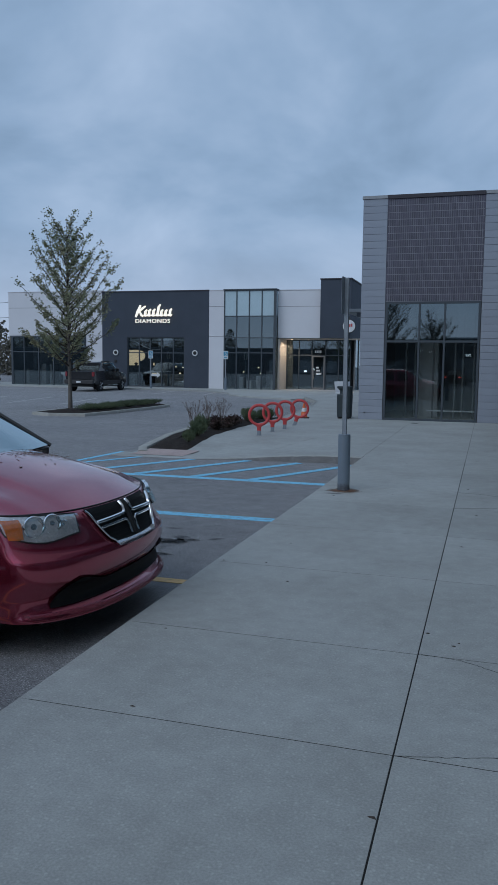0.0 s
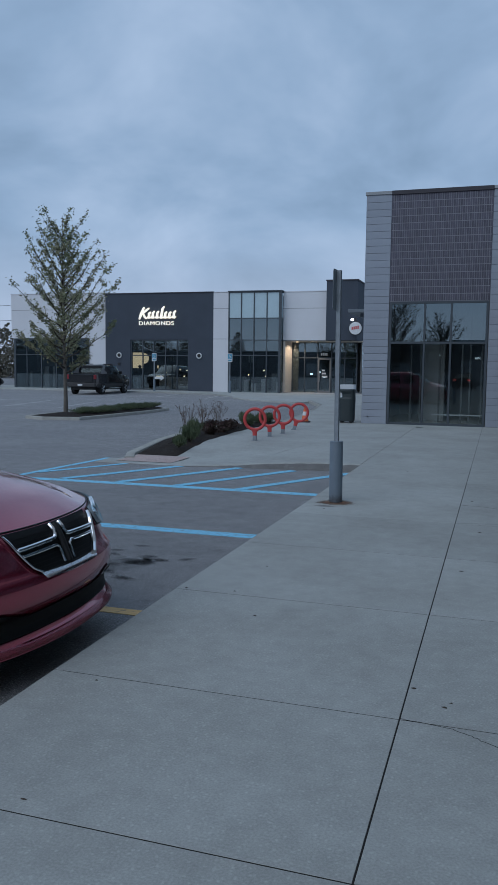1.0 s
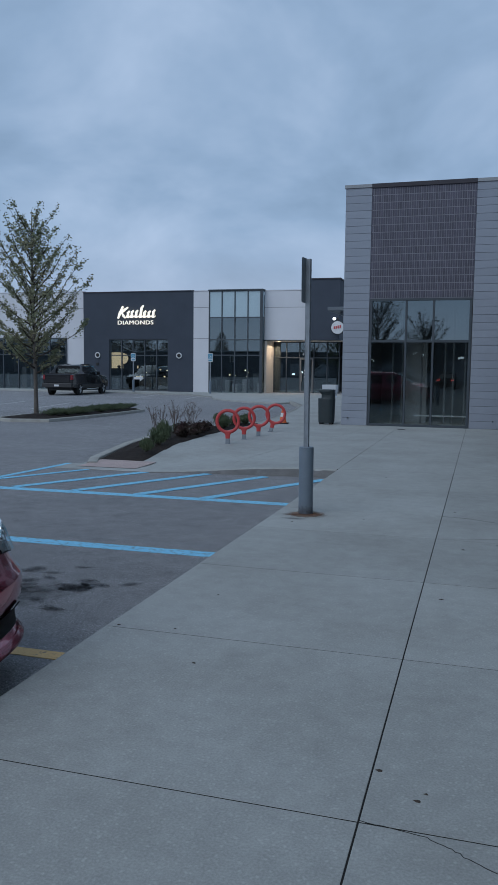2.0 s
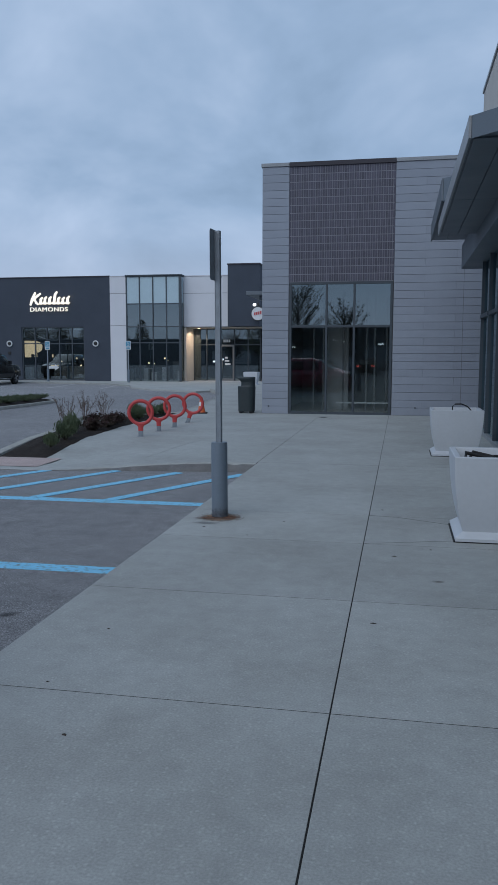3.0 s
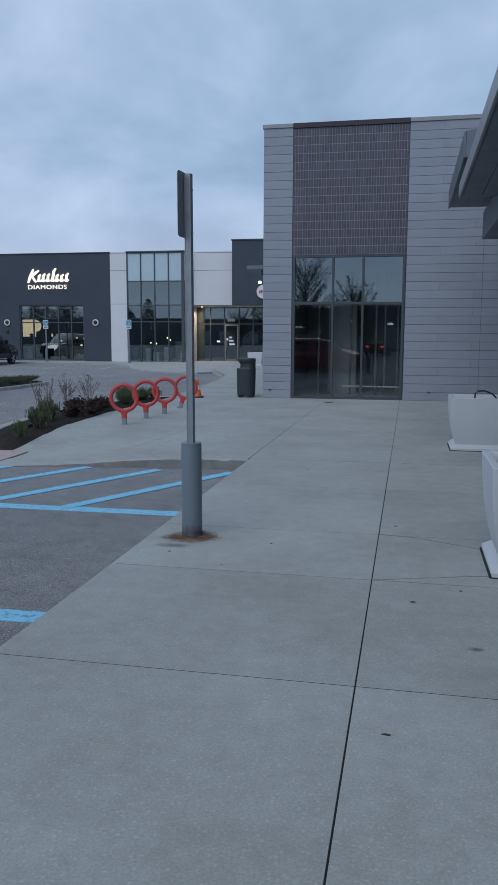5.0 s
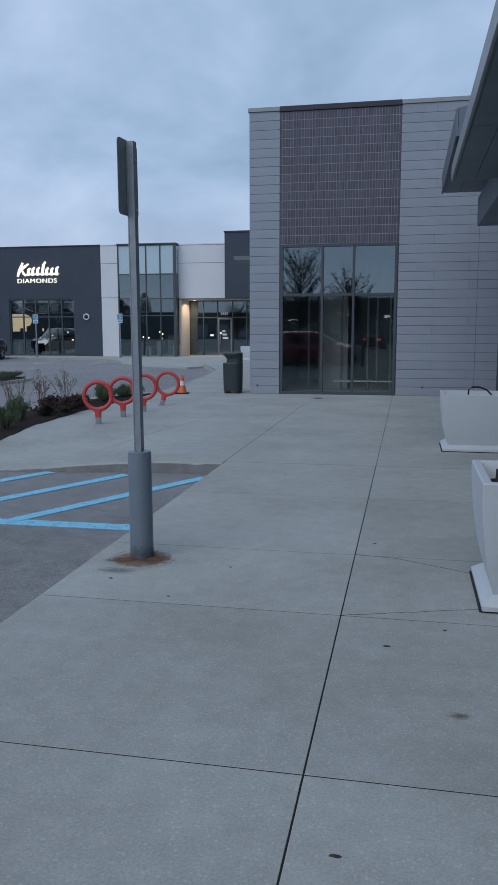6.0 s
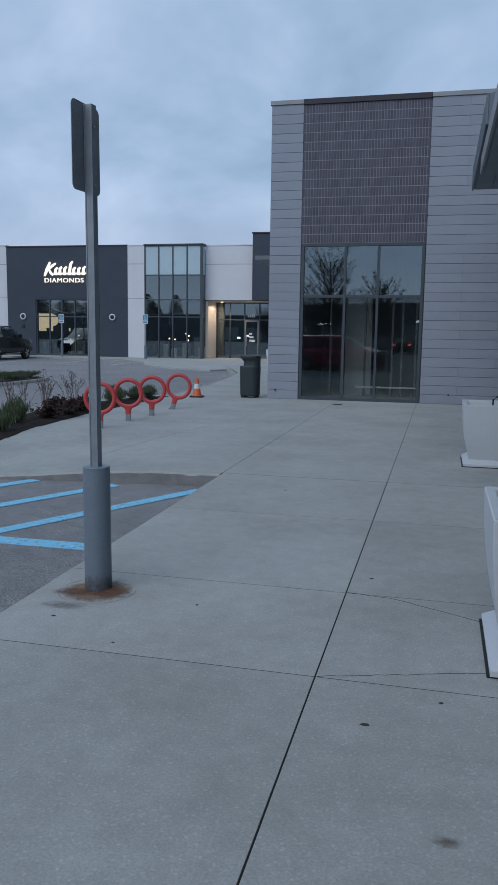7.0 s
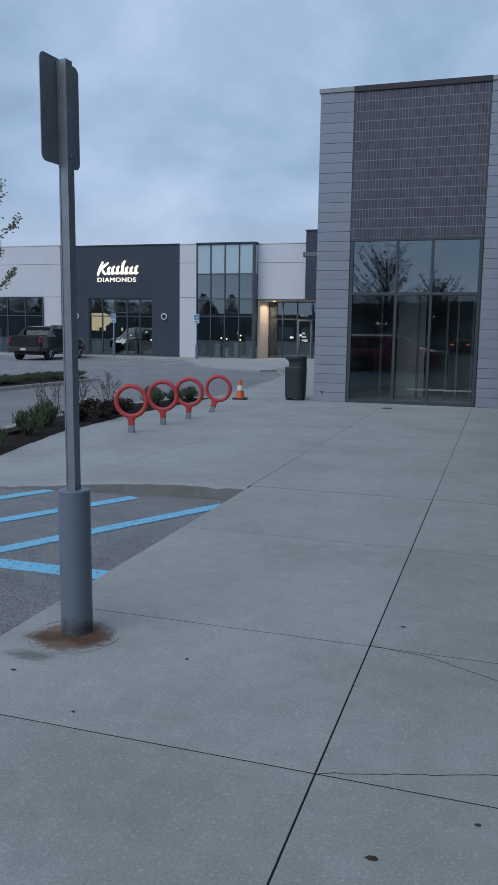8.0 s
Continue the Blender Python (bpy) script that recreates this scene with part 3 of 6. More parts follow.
# ---- grey block building with brick panel and window ----
def grey_building():
    b = thing("grey_block_building", "grey block shop building with dark brick panel and tall dark-framed window", "building", (0, FACADE, 0))
    top = 7.05
    XL, XR = -3.652, 15.0
    bl, br, ww = -2.885, 0.065, 3.75
    # core walls, set back behind the facing
    for q in ((XL + 0.03, bl + 0.02, 0.035, 0.35, -0.3, top - 0.12), (br - 0.02, XR, 0.035, 0.35, -0.3, top - 0.12), (bl + 0.02, br - 0.02, 0.06, 0.35, ww, top - 0.12), (XR - 0.3, XR, 0.35, 22, -0.3, top - 0.12), (XL, XR, 21.7, 22, -0.3, top - 0.12)):
        part("wall", boxm(*q), M_BLOCK_JOINT, b)
    part("wall", box(bmesh.new(), XL, XL + 0.28, 0.352, 22, -0.3, top - 0.12), M_BLOCK, b, "smooth grey block side wall")
    part("roof", boxm(XL, XR, 0.3, 22, top - 0.16, top - 0.11), M_ROOF, b)
    # copings
    part("coping", boxm(XL - 0.03, bl, -0.03, 0.4, top - 0.10, top, 0.006), M_COPING, b, "pale grey metal coping")
    part("coping", boxm(br, XR + 0.03, -0.03, 0.4, top - 0.10, top, 0.006), M_COPING, b, "pale grey metal coping")
    part("coping", boxm(bl + 0.002, br - 0.002, -0.034, 0.4, top - 0.12, top + 0.003, 0.006), M_COPING_DARK, b, "dark brown metal coping")
    part("coping", boxm(XL - 0.03, XL + 0.3, 0.402, 22.03, top - 0.10, top, 0.006), M_COPING, b, "pale grey metal coping")
    # window
    win = new("window"); win.parent = b
    x0, x1 = bl + 0.02, br - 0.02
    v = [x0, -1.80, -1.02, x1]
    bm = bmesh.new()
    box(bm, x0, x1, -0.01, 0.10, ww - 0.07, ww, 0.004)
    box(bm, x0, x1, -0.01, 0.10, 0.0, 0.07, 0.004)
    for x in (x0 + 0.035, x1 - 0.035):
        box(bm, x - 0.035, x + 0.035, -0.012, 0.10, 0.07, ww - 0.07, 0.004)
    part("window_frame", bm, M_FRAME, win)
    for x in v[1:3]:
        part("mullion", boxm(x - 0.03, x + 0.03, -0.008, 0.09, 0.07, ww - 0.07, 0.004), M_FRAME, win)
    part("transom", boxm(x0 + 0.07, x1 - 0.07, -0.004, 0.085, 2.47, 2.54, 0.004), M_FRAME, win)
    for i, (a, c) in enumerate(zip(v, v[1:])):
        for k, (za, zc) in enumerate(((0.06, 2.48), (2.53, ww - 0.06))):
            # the panes do not lie quite true to each other
            bm = boxm(-(c - a) / 2, (c - a) / 2, -0.004, 0.004, -(zc - za) / 2, (zc - za) / 2)
            ob = part("pane", bm, M_GLASS if k == 0 else M_GLASS_UP, win)
            ob.matrix_local = pose((a + c) / 2, 0.04, (za + zc) / 2, 0.05 * (i - 1), 0, 0.12 * (i - 1))
            ob.visible_shadow = False
    # room behind the window
    for q in ((-3.3, 4.0, 6.0, 6.1, 0, 4.2), (-3.3, -3.2, 0.4, 6, 0, 4.2), (3.9, 4.0, 0.4, 6, 0, 4.2), (-3.3, 4.0, 0.36, 6, 4.2, 4.3)):
        part("room_wall", boxm(*q), M_INTERIOR, b)
    part("room_floor", boxm(-3.3, 4.0, 0.12, 6, -0.05, 0.01), M_INFLOOR, b)
    for x in (-2.35, -2.05, -1.45, -0.75, -0.5, -0.15):
        part("room_stud", boxm(x, x + 0.05, 1.6, 1.7, 0.01, 3.4), M_GREYTRIM, b)
    part("room_partition", boxm(-2.0, -1.3, 2.2, 2.3, 0.01, 3.0), M_INTERIOR, b)
    part("room_ledge", boxm(-1.6, 0.1, 1.2, 1.26, 0.25, 0.29), M_SIGNWHITE, b)
    # flat metal canopy over the side entrance
    part("side_canopy", boxm(XL - 0.95, XL - 0.002, 2.43, 6.2, 3.60, 3.72, 0.01), M_CANOPY, b, "flat dark metal canopy on the side wall")
    for y in (2.9, 5.7):
        part("canopy_bracket", boxm(XL - 0.6, XL - 0.002, y, y + 0.06, 3.47, 3.598), M_CANOPY, b)
    # drain plate on the wall foot
    part("wall_spout", tube(bmesh.new(), [(-3.45, -0.05, 0.22), (-3.45, 0.05, 0.22)], 0.02, 8), M_RUBBER, b)
    part("wall_spout", tube(bmesh.new(), [(0.72, -0.05, 0.22), (0.72, 0.05, 0.22)], 0.02, 8), M_RUBBER, b)
    return b


GREY = grey_building()
tagged(part("drain_cover", prism(bmesh.new(), [(-1.75 + 0.11 * math.cos(a), 23.2 + 0.11 * math.sin(a)) for a in np.linspace(0, 2 * math.pi, 20)[:-1]], -0.05, 0.006), M_TRIM), "small dark round drain cover set in the plaza", "drain cover", kind="structure")


# ---- shop wing with canopies ----
M_BEIGE_PALE = material("pale_wall_panel", (0.52, 0.50, 0.47), 0.8, scale=0.8, amount=0.4, fine=60, grain=0.04)
M_CANOPY_END = material("canopy_end_metal", (0.14, 0.17, 0.20), 0.5, scale=1.2, amount=0.3, grain=0.04, metal=0.2)


def shop_wing():
    b = thing("shop_wing", "shop wing with dark-framed glass front and metal canopies", "building")
    y0, y1 = -14.0, 20.0
    X = WALL_X
    part("wall", boxm(X - 0.02, 14, y0, y1 + 1.1, 4.3, 7.60, 0.01), M_BEIGE_PALE, b, "pale upper wall panels")
    part("wall", boxm(13.7, 14, y0, y1, -0.3, 4.3), M_WHITEWALL, b)
    part("wall", boxm(X + 0.25, 13.7, y0, y0 + 0.3, -0.3, 4.3), M_WHITEWALL, b)
    part("wall", boxm(X + 0.1, 13.7, y1 - 0.15, y1, -0.3, 4.3), M_GREYTRIM, b)
    part("roof", boxm(X - 0.05, 14.03, y0, y1 + 1.13, 7.602, 7.67), M_COPING, b, "pale metal coping")
    part("header", boxm(1.66, X + 0.15, y0, 21.4, 3.72, 4.28, 0.008), M_CANOPY, b)
    part("plinth", boxm(X - 0.02, X + 0.14, y0, y1, -0.05, 0.09, 0.006), M_COPING, b)
    n = 0
    y = y1 - 0.04
    while y > y0:
        part("mullion", boxm(X - 0.03, X + 0.11, y - 0.035, y + 0.035, 0.09, 3.72, 0.004), M_FRAME, b)
        if y - 1.45 > y0:
            for za, zb in ((0.09, 2.5), (2.56, 3.72)):
                ob = part("pane", boxm(X + 0.03, X + 0.04, y - 1.42, y - 0.03, za, zb), M_GLASS, b)
                ob.visible_shadow = False
            part("transom", boxm(X - 0.05 if n == 0 else X - 0.02, X + 0.1, y - 1.42, y - 0.03, 2.49, 2.57, 0.004), M_FRAME, b)
        y -= 1.45
        n += 1
    part("room_wall", boxm(6.0, 6.1, y0, y1 - 0.2, 0, 4.3), M_INTERIOR, b)
    part("room_floor", boxm(X + 0.15, 6.0, y0 + 0.3, y1 - 0.2, -0.05, 0.01), M_INFLOOR, b)

    def canopy(ya, yb, zb, zt, xe, edge=None):
        # the near end is cut on the slant
        part("canopy_slab", prism(bmesh.new(), [(xe + 0.03, ya + 0.03), (X + 0.2, ya - 1.2), (X + 0.2, yb - 0.02), (xe + 0.03, yb - 0.02)], zb + 0.03, zt - 0.01), M_CANOPY, b)
        part("fascia", boxm(xe, xe + 0.03, ya, yb, zb, zt, 0.004), edge or M_COPING, b)
        part("fascia", prism(bmesh.new(), [(xe + 0.032, ya), (X + 0.2, ya - 1.24), (X + 0.2, ya - 1.205), (xe + 0.032, ya + 0.027)], zb, zt), M_CANOPY_END, b)
        n = max(2, int((yb - ya) / 2.4))
        for k in range(n):
            a = ya + 0.06 + (yb - ya - 0.12) * k / n
            c = ya + 0.06 + (yb - ya - 0.12) * (k + 1) / n
            part("soffit_panel", boxm(xe + 0.06, xe + 0.36, a + 0.006, c - 0.006, zb + 0.012, zb + 0.028), M_CANOPY, b)
            part("soffit_panel", boxm(xe + 0.372, X - 0.05, a + 0.006, c - 0.006, zb + 0.012, zb + 0.028), M_CANOPY, b)
    canopy(10.95, 17.9, 4.0, 4.24, 0.955)
    canopy(16.9, 22.0, 4.47, 4.87, 0.955, M_CANOPY)
    return b


shop_wing()


# ---- far shop building with the lit sign ----
def window_grid(parent, x0, x1, z0, z1, y, xs, zs, pane_of, frame_w=0.07, name="window"):
    """A glazed front: a frame round it, mullions and transoms, and a pane in each field."""
    win = new(name); win.parent = parent
    bm = bmesh.new()
    out = [(x0, z0), (x1, z0), (x1, z1), (x0, z1)]
    inn = [(x0 + frame_w, z0 + frame_w), (x1 - frame_w, z0 + frame_w), (x1 - frame_w, z1 - frame_w), (x0 + frame_w, z1 - frame_w)]
    grid(bm, [[(x, y + d, z) for x, z in ring] for ring, d in ((out, 0.08), (out, -0.06), (inn, -0.06), (inn, 0.08), (out, 0.08))], close=True)
    bmesh.ops.remove_doubles(bm, verts=bm.verts[:], dist=0.0001)
    part("window_frame", bm, M_FRAME, win)
    for x in xs:
        part("mullion", boxm(x - 0.035, x + 0.035, y - 0.05, y + 0.06, z0 + frame_w, z1 - frame_w), M_FRAME, win)
    for z in zs:
        part("transom", boxm(x0 + frame_w, x1 - frame_w, y - 0.04, y + 0.05, z - 0.035, z + 0.035), M_FRAME, win)
    X = [x0 + 0.03] + list(xs) + [x1 - 0.03]
    Z = [z0 + 0.03] + list(zs) + [z1 - 0.03]
    for i in range(len(X) - 1):
        for j in range(len(Z) - 1):
            ob = part("pane", boxm(X[i] + 0.02, X[i + 1] - 0.02, y + 0.0, y + 0.012, Z[j] + 0.02, Z[j + 1] - 0.02), pane_of(i, j), win)
            ob.visible_shadow = False
    return win


def far_building():
    Y = 52.89
    b = thing("jewellery_shop_building", "charcoal and white shop building with large dark windows", "building", (0, Y, 0))
    zb = -0.2
    # charcoal block
    part("wall", boxm(-27.77, -25.72, 0, 0.4, zb, 3.65), M_DARKWALL, b, "charcoal stucco wall")
    part("wall", boxm(-21.08, -19.17, 0, 0.4, zb, 3.65), M_DARKWALL, b, "charcoal stucco wall")
    part("wall", boxm(-27.77, -19.17, 0, 0.4, 3.65, 7.0), M_DARKWALL, b, "charcoal stucco wall")
    part("coping", boxm(-27.8, -19.16, -0.05, 0.45, 7.0, 7.06), M_COPING_DARK, b)
    part("wall", boxm(-25.72, -21.08, 0.02, 0.35, zb, -0.02), M_GREYTRIM, b)
    window_grid(b, -25.72, -21.08, -0.02, 3.65, 0.12, [-24.75, -23.85, -22.93, -22.0], [2.5], lambda i, j: M_GLASS_SHOP)
    # white piers with reveals
    def white(x0, x1, y0, z0, z1, seams):
        zz = [z0] + seams + [z1]
        for a, c in zip(zz, zz[1:]):
            part("panel", boxm(x0, x1, y0, y0 + 0.35, a + 0.012, c - 0.012, 0.006), M_WHITEWALL, b)
        part("wall", boxm(x0 + 0.01, x1 - 0.01, y0 + 0.02, y0 + 0.4, z0, z1 - 0.01), M_GREYTRIM, b)
    white(-19.165, -18.03, -0.03, zb, 6.98, [3.7, 5.85])
    white(-14.17, -10.99, 0.6, 3.62, 6.98, [5.85])
    white(-36.0, -27.78, 0.1, 3.75, 7.1, [5.9])
    white(-29.2, -27.78, 0.104, zb, 3.75, [])
    part("coping", boxm(-14.17, -10.98, 0.57, 1.0, 6.98, 7.04), M_WHITEWALL, b)
    part("coping", boxm(-36.03, -27.8, 0.07, 0.55, 7.1, 7.15), M_WHITEWALL, b)
    part("coping", boxm(-19.15, -18.03, -0.06, 0.45, 6.98, 7.03), M_WHITEWALL, b)
    # glazed corner bay
    up = [-17.07, -16.13, -15.19]
    window_grid(b, -18.03, -14.25, zb, 7.0, 0.02, up, [2.55, 3.62, 5.15], lambda i, j: M_SPANDREL if j == 3 else (M_GLASS_UP if j == 2 else M_GLASS_SHOP))
    # its return side
    ret = new("window"); ret.parent = b
    part("window_frame", boxm(-14.25, -14.15, -0.04, 0.08, zb, 7.0), M_FRAME, ret)
    for z0, z1, m in ((zb, 2.55, M_GLASS_SHOP), (2.55, 3.62, M_GLASS_SHOP), (3.62, 5.15, M_GLASS_UP), (5.15, 6.95, M_SPANDREL)):
        part("pane", boxm(-14.20, -14.19, 0.08, 0.6, z0 + 0.03, z1 - 0.03), m, ret)
        part("transom", boxm(-14.22, -14.16, 0.08, 0.6, z1 - 0.03, z1 + 0.03), M_FRAME, ret)
    part("coping", boxm(-18.06, -14.12, -0.1, 1.0, 7.0, 7.07), M_FRAME, b)
    # recessed entrance
    part("wall", boxm(-14.15, -14.0, 0.62, 2.6, zb, 3.56), M_BEIGE, b, "warm beige side pier of the entrance")
    part("soffit", boxm(-14.15, -6.0, 0.9, 2.9, 3.56, 3.615), M_BEIGE, b)
    window_grid(b, -14.0, -9.2, zb, 3.56, 2.6, [-13.05, -12.08, -11.06, -10.1], [2.45], lambda i, j: M_GLASS_SHOP)
    door = new("door"); door.parent = b
    bm = bmesh.new()
    box(bm, -12.04, -11.95, 2.5, 2.6, -0.1, 2.42); box(bm, -11.19, -11.10, 2.5, 2.6, -0.1, 2.42)
    box(bm, -11.95, -11.19, 2.5, 2.6, 2.32, 2.42); box(bm, -11.95, -11.19, 2.5, 2.6, -0.1, 0.1)
    part("door_frame", bm, M_GREYTRIM, door)
    part("door_handle", tube(bmesh.new(), [(-11.88, 2.44, 0.75), (-11.88, 2.44, 1.45)], 0.02, 8), M_CHROME, door)
    for k in range(3):
        part("notice", boxm(-11.75, -11.35 - 0.1 * k, 2.555, 2.56, 1.05 + 0.22 * k, 1.17 + 0.22 * k), M_SIGNWHITE, door)
    for k in range(4):
        part("number_bar", boxm(-11.85 + 0.13 * k, -11.76 + 0.13 * k, 2.54, 2.55, 2.62, 2.80), M_SIGNWHITE, door)
    # taller charcoal block at the end
    part("wall", boxm(-10.98, -8.85, 0.0, 0.4, 3.62, 7.62), M_DARKWALL, b, "taller charcoal stucco block")
    part("wall", boxm(-9.25, -8.85, 0.402, 16, 3.62, 7.6), M_DARKWALL, b, "taller charcoal stucco block")
    part("coping", boxm(-11.02, -8.8, -0.05, 16.1, 7.62, 7.70), M_COPING_DARK, b)
    for k in range(4):
        part("mullion", boxm(-9.0, -8.9, 2.7 + 1.6 * k, 2.8 + 1.6 * k, zb, 3.6), M_GREYTRIM, b)
        part("pane", boxm(-8.96, -8.95, 2.8 + 1.6 * k, 4.3 + 1.6 * k, zb, 3.6), M_GLASS_SHOP, b)
    # left storefront
    window_grid(b, -35.65, -29.2, zb, 3.72, 0.06, [-34.6, -33.3, -32.0, -30.6], [2.5], lambda i, j: M_GLASS_SHOP)
    part("window_frame", boxm(-35.75, -35.65, 0.0, 3.0, zb, 3.72), M_FRAME, b)
    # closed volume: back, sides, roof, floor
    bm = bmesh.new()
    box(bm, -36.0, -9.3, 15.7, 16, zb, 6.8); box(bm, -36.0, -35.8, 0.45, 15.7, 3.75, 6.9); box(bm, -36, -35.8, 3.0, 15.7, zb, 3.75)
    part("wall", bm, M_WHITEWALL, b)
    part("roof", boxm(-36.0, -14.3, 0.42, 15.7, 6.6, 6.75), M_ROOF, b)
    part("roof", boxm(-14.298, -9.3, 1.05, 15.7, 6.6, 6.75), M_ROOF, b)
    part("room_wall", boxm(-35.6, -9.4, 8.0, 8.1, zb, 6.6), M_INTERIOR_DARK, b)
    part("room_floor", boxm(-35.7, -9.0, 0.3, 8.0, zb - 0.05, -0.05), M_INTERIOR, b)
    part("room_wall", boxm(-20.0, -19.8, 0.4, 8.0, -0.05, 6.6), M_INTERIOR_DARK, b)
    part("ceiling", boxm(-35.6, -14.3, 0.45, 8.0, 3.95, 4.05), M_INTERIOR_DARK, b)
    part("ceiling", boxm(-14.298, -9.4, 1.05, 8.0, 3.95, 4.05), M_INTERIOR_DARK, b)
    # round wall lamps
    for x in (-26.62, -20.24):
        lamp = new("wall_lamp"); lamp.parent = b
        part("ring", lathe(bmesh.new(), [(0.19, 0), (0.21, -0.03), (0.21, -0.09), (0.15, -0.10), (0.14, -0.04), (0.14, 0)], 20, (x, 0, 2.5), "y"), M_SIGNWHITE, lamp)
        part("lens", lathe(bmesh.new(), [(0.135, -0.02), (0.135, -0.06), (0.05, -0.08)], 16, (x, 0, 2.5), "y"), M_TRIM, lamp)
    part("wall_box", boxm(-26.75, -26.55, -0.05, 0, 1.75, 1.95, 0.01), M_TRIM, b)
    # lit interior
    part("lit_panel", lathe(bmesh.new(), [(0.40, 0), (0.40, 0.05)], 20, (-25.80, 2.5, 2.30), "y"), M_WARM_SOFT, b, "warm lit round panel inside")
    part("lit_panel", boxm(-26.95, -25.85, 2.56, 2.6, 1.55, 2.75), M_WARM_SOFT, b, "warm lit panel inside")
    for x, z, w, h in ((-25.15, 0.80, 0.30, 0.16), (-24.6, 1.22, 0.05, 0.06), (-25.3, 1.55, 0.05, 0.22), (-23.4, 1.42, 0.06, 0.12), (-22.75, 1.40, 0.13, 0.05), (-22.2, 0.98, 0.35, 0.05), (-21.9, 0.78, 0.5, 0.09), (-23.05, 0.9, 0.06, 0.1), (-21.3, 1.1, 0.2, 0.04)):
        part("display_light", boxm(x - w, x + w, 4.0, 4.05, z, z + h), M_WARM_SOFT if h > 0.1 else M_DISPLAY, b)
    part("cabinet", boxm(-26.1, -25.55, 1.0, 1.4, -0.05, 0.85, 0.02), M_WHITEWALL, b)
    part("vase", lathe(bmesh.new(), [(0.05, 1.2), (0.16, 1.3), (0.22, 1.45), (0.10, 1.6), (0.16, 1.7), (0.05, 1.78)], 10, (-26.0, 2.2, 0)), M_TRIM, b, "dark display vase")
    part("shelf_display", boxm(-26.4, -25.3, 2.2, 2.4, 1.12, 1.3, 0.02), M_TRIM, b)
    # pale hanging swags inside the upper panes
    for x in (-24.6, -32.3):
        part("swag", tube(bmesh.new(), [(x - 0.9 + 2.3 * k / 9, 0.45, 3.5 - 0.85 * math.sin(math.pi * 0.5 * k / 9) + 0.12 * (k / 9) ** 4) for k in range(10)], 0.022, 6), M_SIGNWHITE, b)
    for xa, xb in ((-25.6, -24.8), (-24.7, -23.9), (-23.8, -22.98), (-22.88, -22.05), (-21.95, -21.2)):
        part("head_strip", boxm(xa, xb, 0.30, 0.36, 3.42, 3.56, 0.02), M_WHITEWALL, b, "pale strip behind the glass at the window head")
    rs = random.Random(31)
    for i in range(9):
        x = -35.2 + 0.66 * i
        part("display_stand", boxm(x, x + rs.uniform(0.2, 0.45), 1.2 + rs.uniform(0, 1.2), 2.6, -0.05, rs.uniform(0.7, 1.9), 0.02), rs.choice((M_WHITEWALL, M_INFLOOR, M_GREYTRIM)), b)
    for i in range(7):
        x = -18.6 + 0.62 * i
        part("display_stand", boxm(x, x + rs.uniform(0.25, 0.5), 1.0 + rs.uniform(0, 1.5), 2.7, -0.05, rs.uniform(0.5, 1.3), 0.02), rs.choice((M_GREYTRIM, M_INFLOOR, M_INTERIOR)), b)
    for x in (-24.6, -23.4, -22.3):
        part("display_case", boxm(x - 0.55, x + 0.55, 3.9, 4.4, -0.05, 0.9, 0.02), M_INFLOOR, b)
    for x, z in ((-16.2, 1.35), (-16.25, 1.05), (-17.2, 1.1), (-14.75, 1.15), (-17.6, 1.15), (-16.4, 1.5)):
        part("lamp", lathe(bmesh.new(), [(0.015, -0.05), (0.05, 0), (0.015, 0.05)], 8, (x, 3.5, z)), M_WARM, b)
    for x, z in ((-12.6, 1.35), (-12.2, 1.0), (-13.2, 1.2)):
        part("lamp", boxm(x - 0.1, x + 0.12, 5.4, 5.45, z, z + 0.12), M_COOL, b)
    part("downlight", lathe(bmesh.new(), [(0.08, 3.545), (0.08, 3.558)], 12, (-13.4, 1.7, 0)), M_WARM, b)
    # arrow notices in the windows
    for x in (-23.4, -31.0):
        bm = bmesh.new()
        vs = [bm.verts.new((x + a, 0.10, 0.86 + c)) for a, c in ((-0.38, -0.09), (0.08, -0.09), (0.08, -0.22), (0.38, 0), (0.08, 0.22), (0.08, 0.09), (-0.38, 0.09))]
        f = bm.faces.new(vs)
        ret = bmesh.ops.extrude_face_region(bm, geom=[f])
        for v in ret["geom"]:
            if isinstance(v, bmesh.types.BMVert):
                v.co.y -= 0.012
        part("arrow_notice", bm, M_SIGNWHITE, b, "white arrow notice")
    return b


far_building()
wl = new("entrance_downlight", bpy.data.lights.new("entrance_downlight", "SPOT"))
wl.data.energy = 100
wl.data.color = (1.0, 0.80, 0.60)
wl.data.spot_size = radians(140)
wl.data.shadow_soft_size = 0.1
wl.matrix_world = look((-12.9, 54.4, 3.5), (-13.6, 54.4, 0))


def text_mesh(body, size, extrude):
    cu = bpy.data.curves.new("text", "FONT")
    cu.body = body
    cu.size = size
    cu.extrude = extrude
    cu.space_character = 1.12
    ob = bpy.data.objects.new("text", cu)
    scene.collection.objects.link(ob)
    dg = bpy.context.evaluated_depsgraph_get()
    me = bpy.data.meshes.new_from_object(ob.evaluated_get(dg))
    bpy.data.objects.remove(ob)
    return me


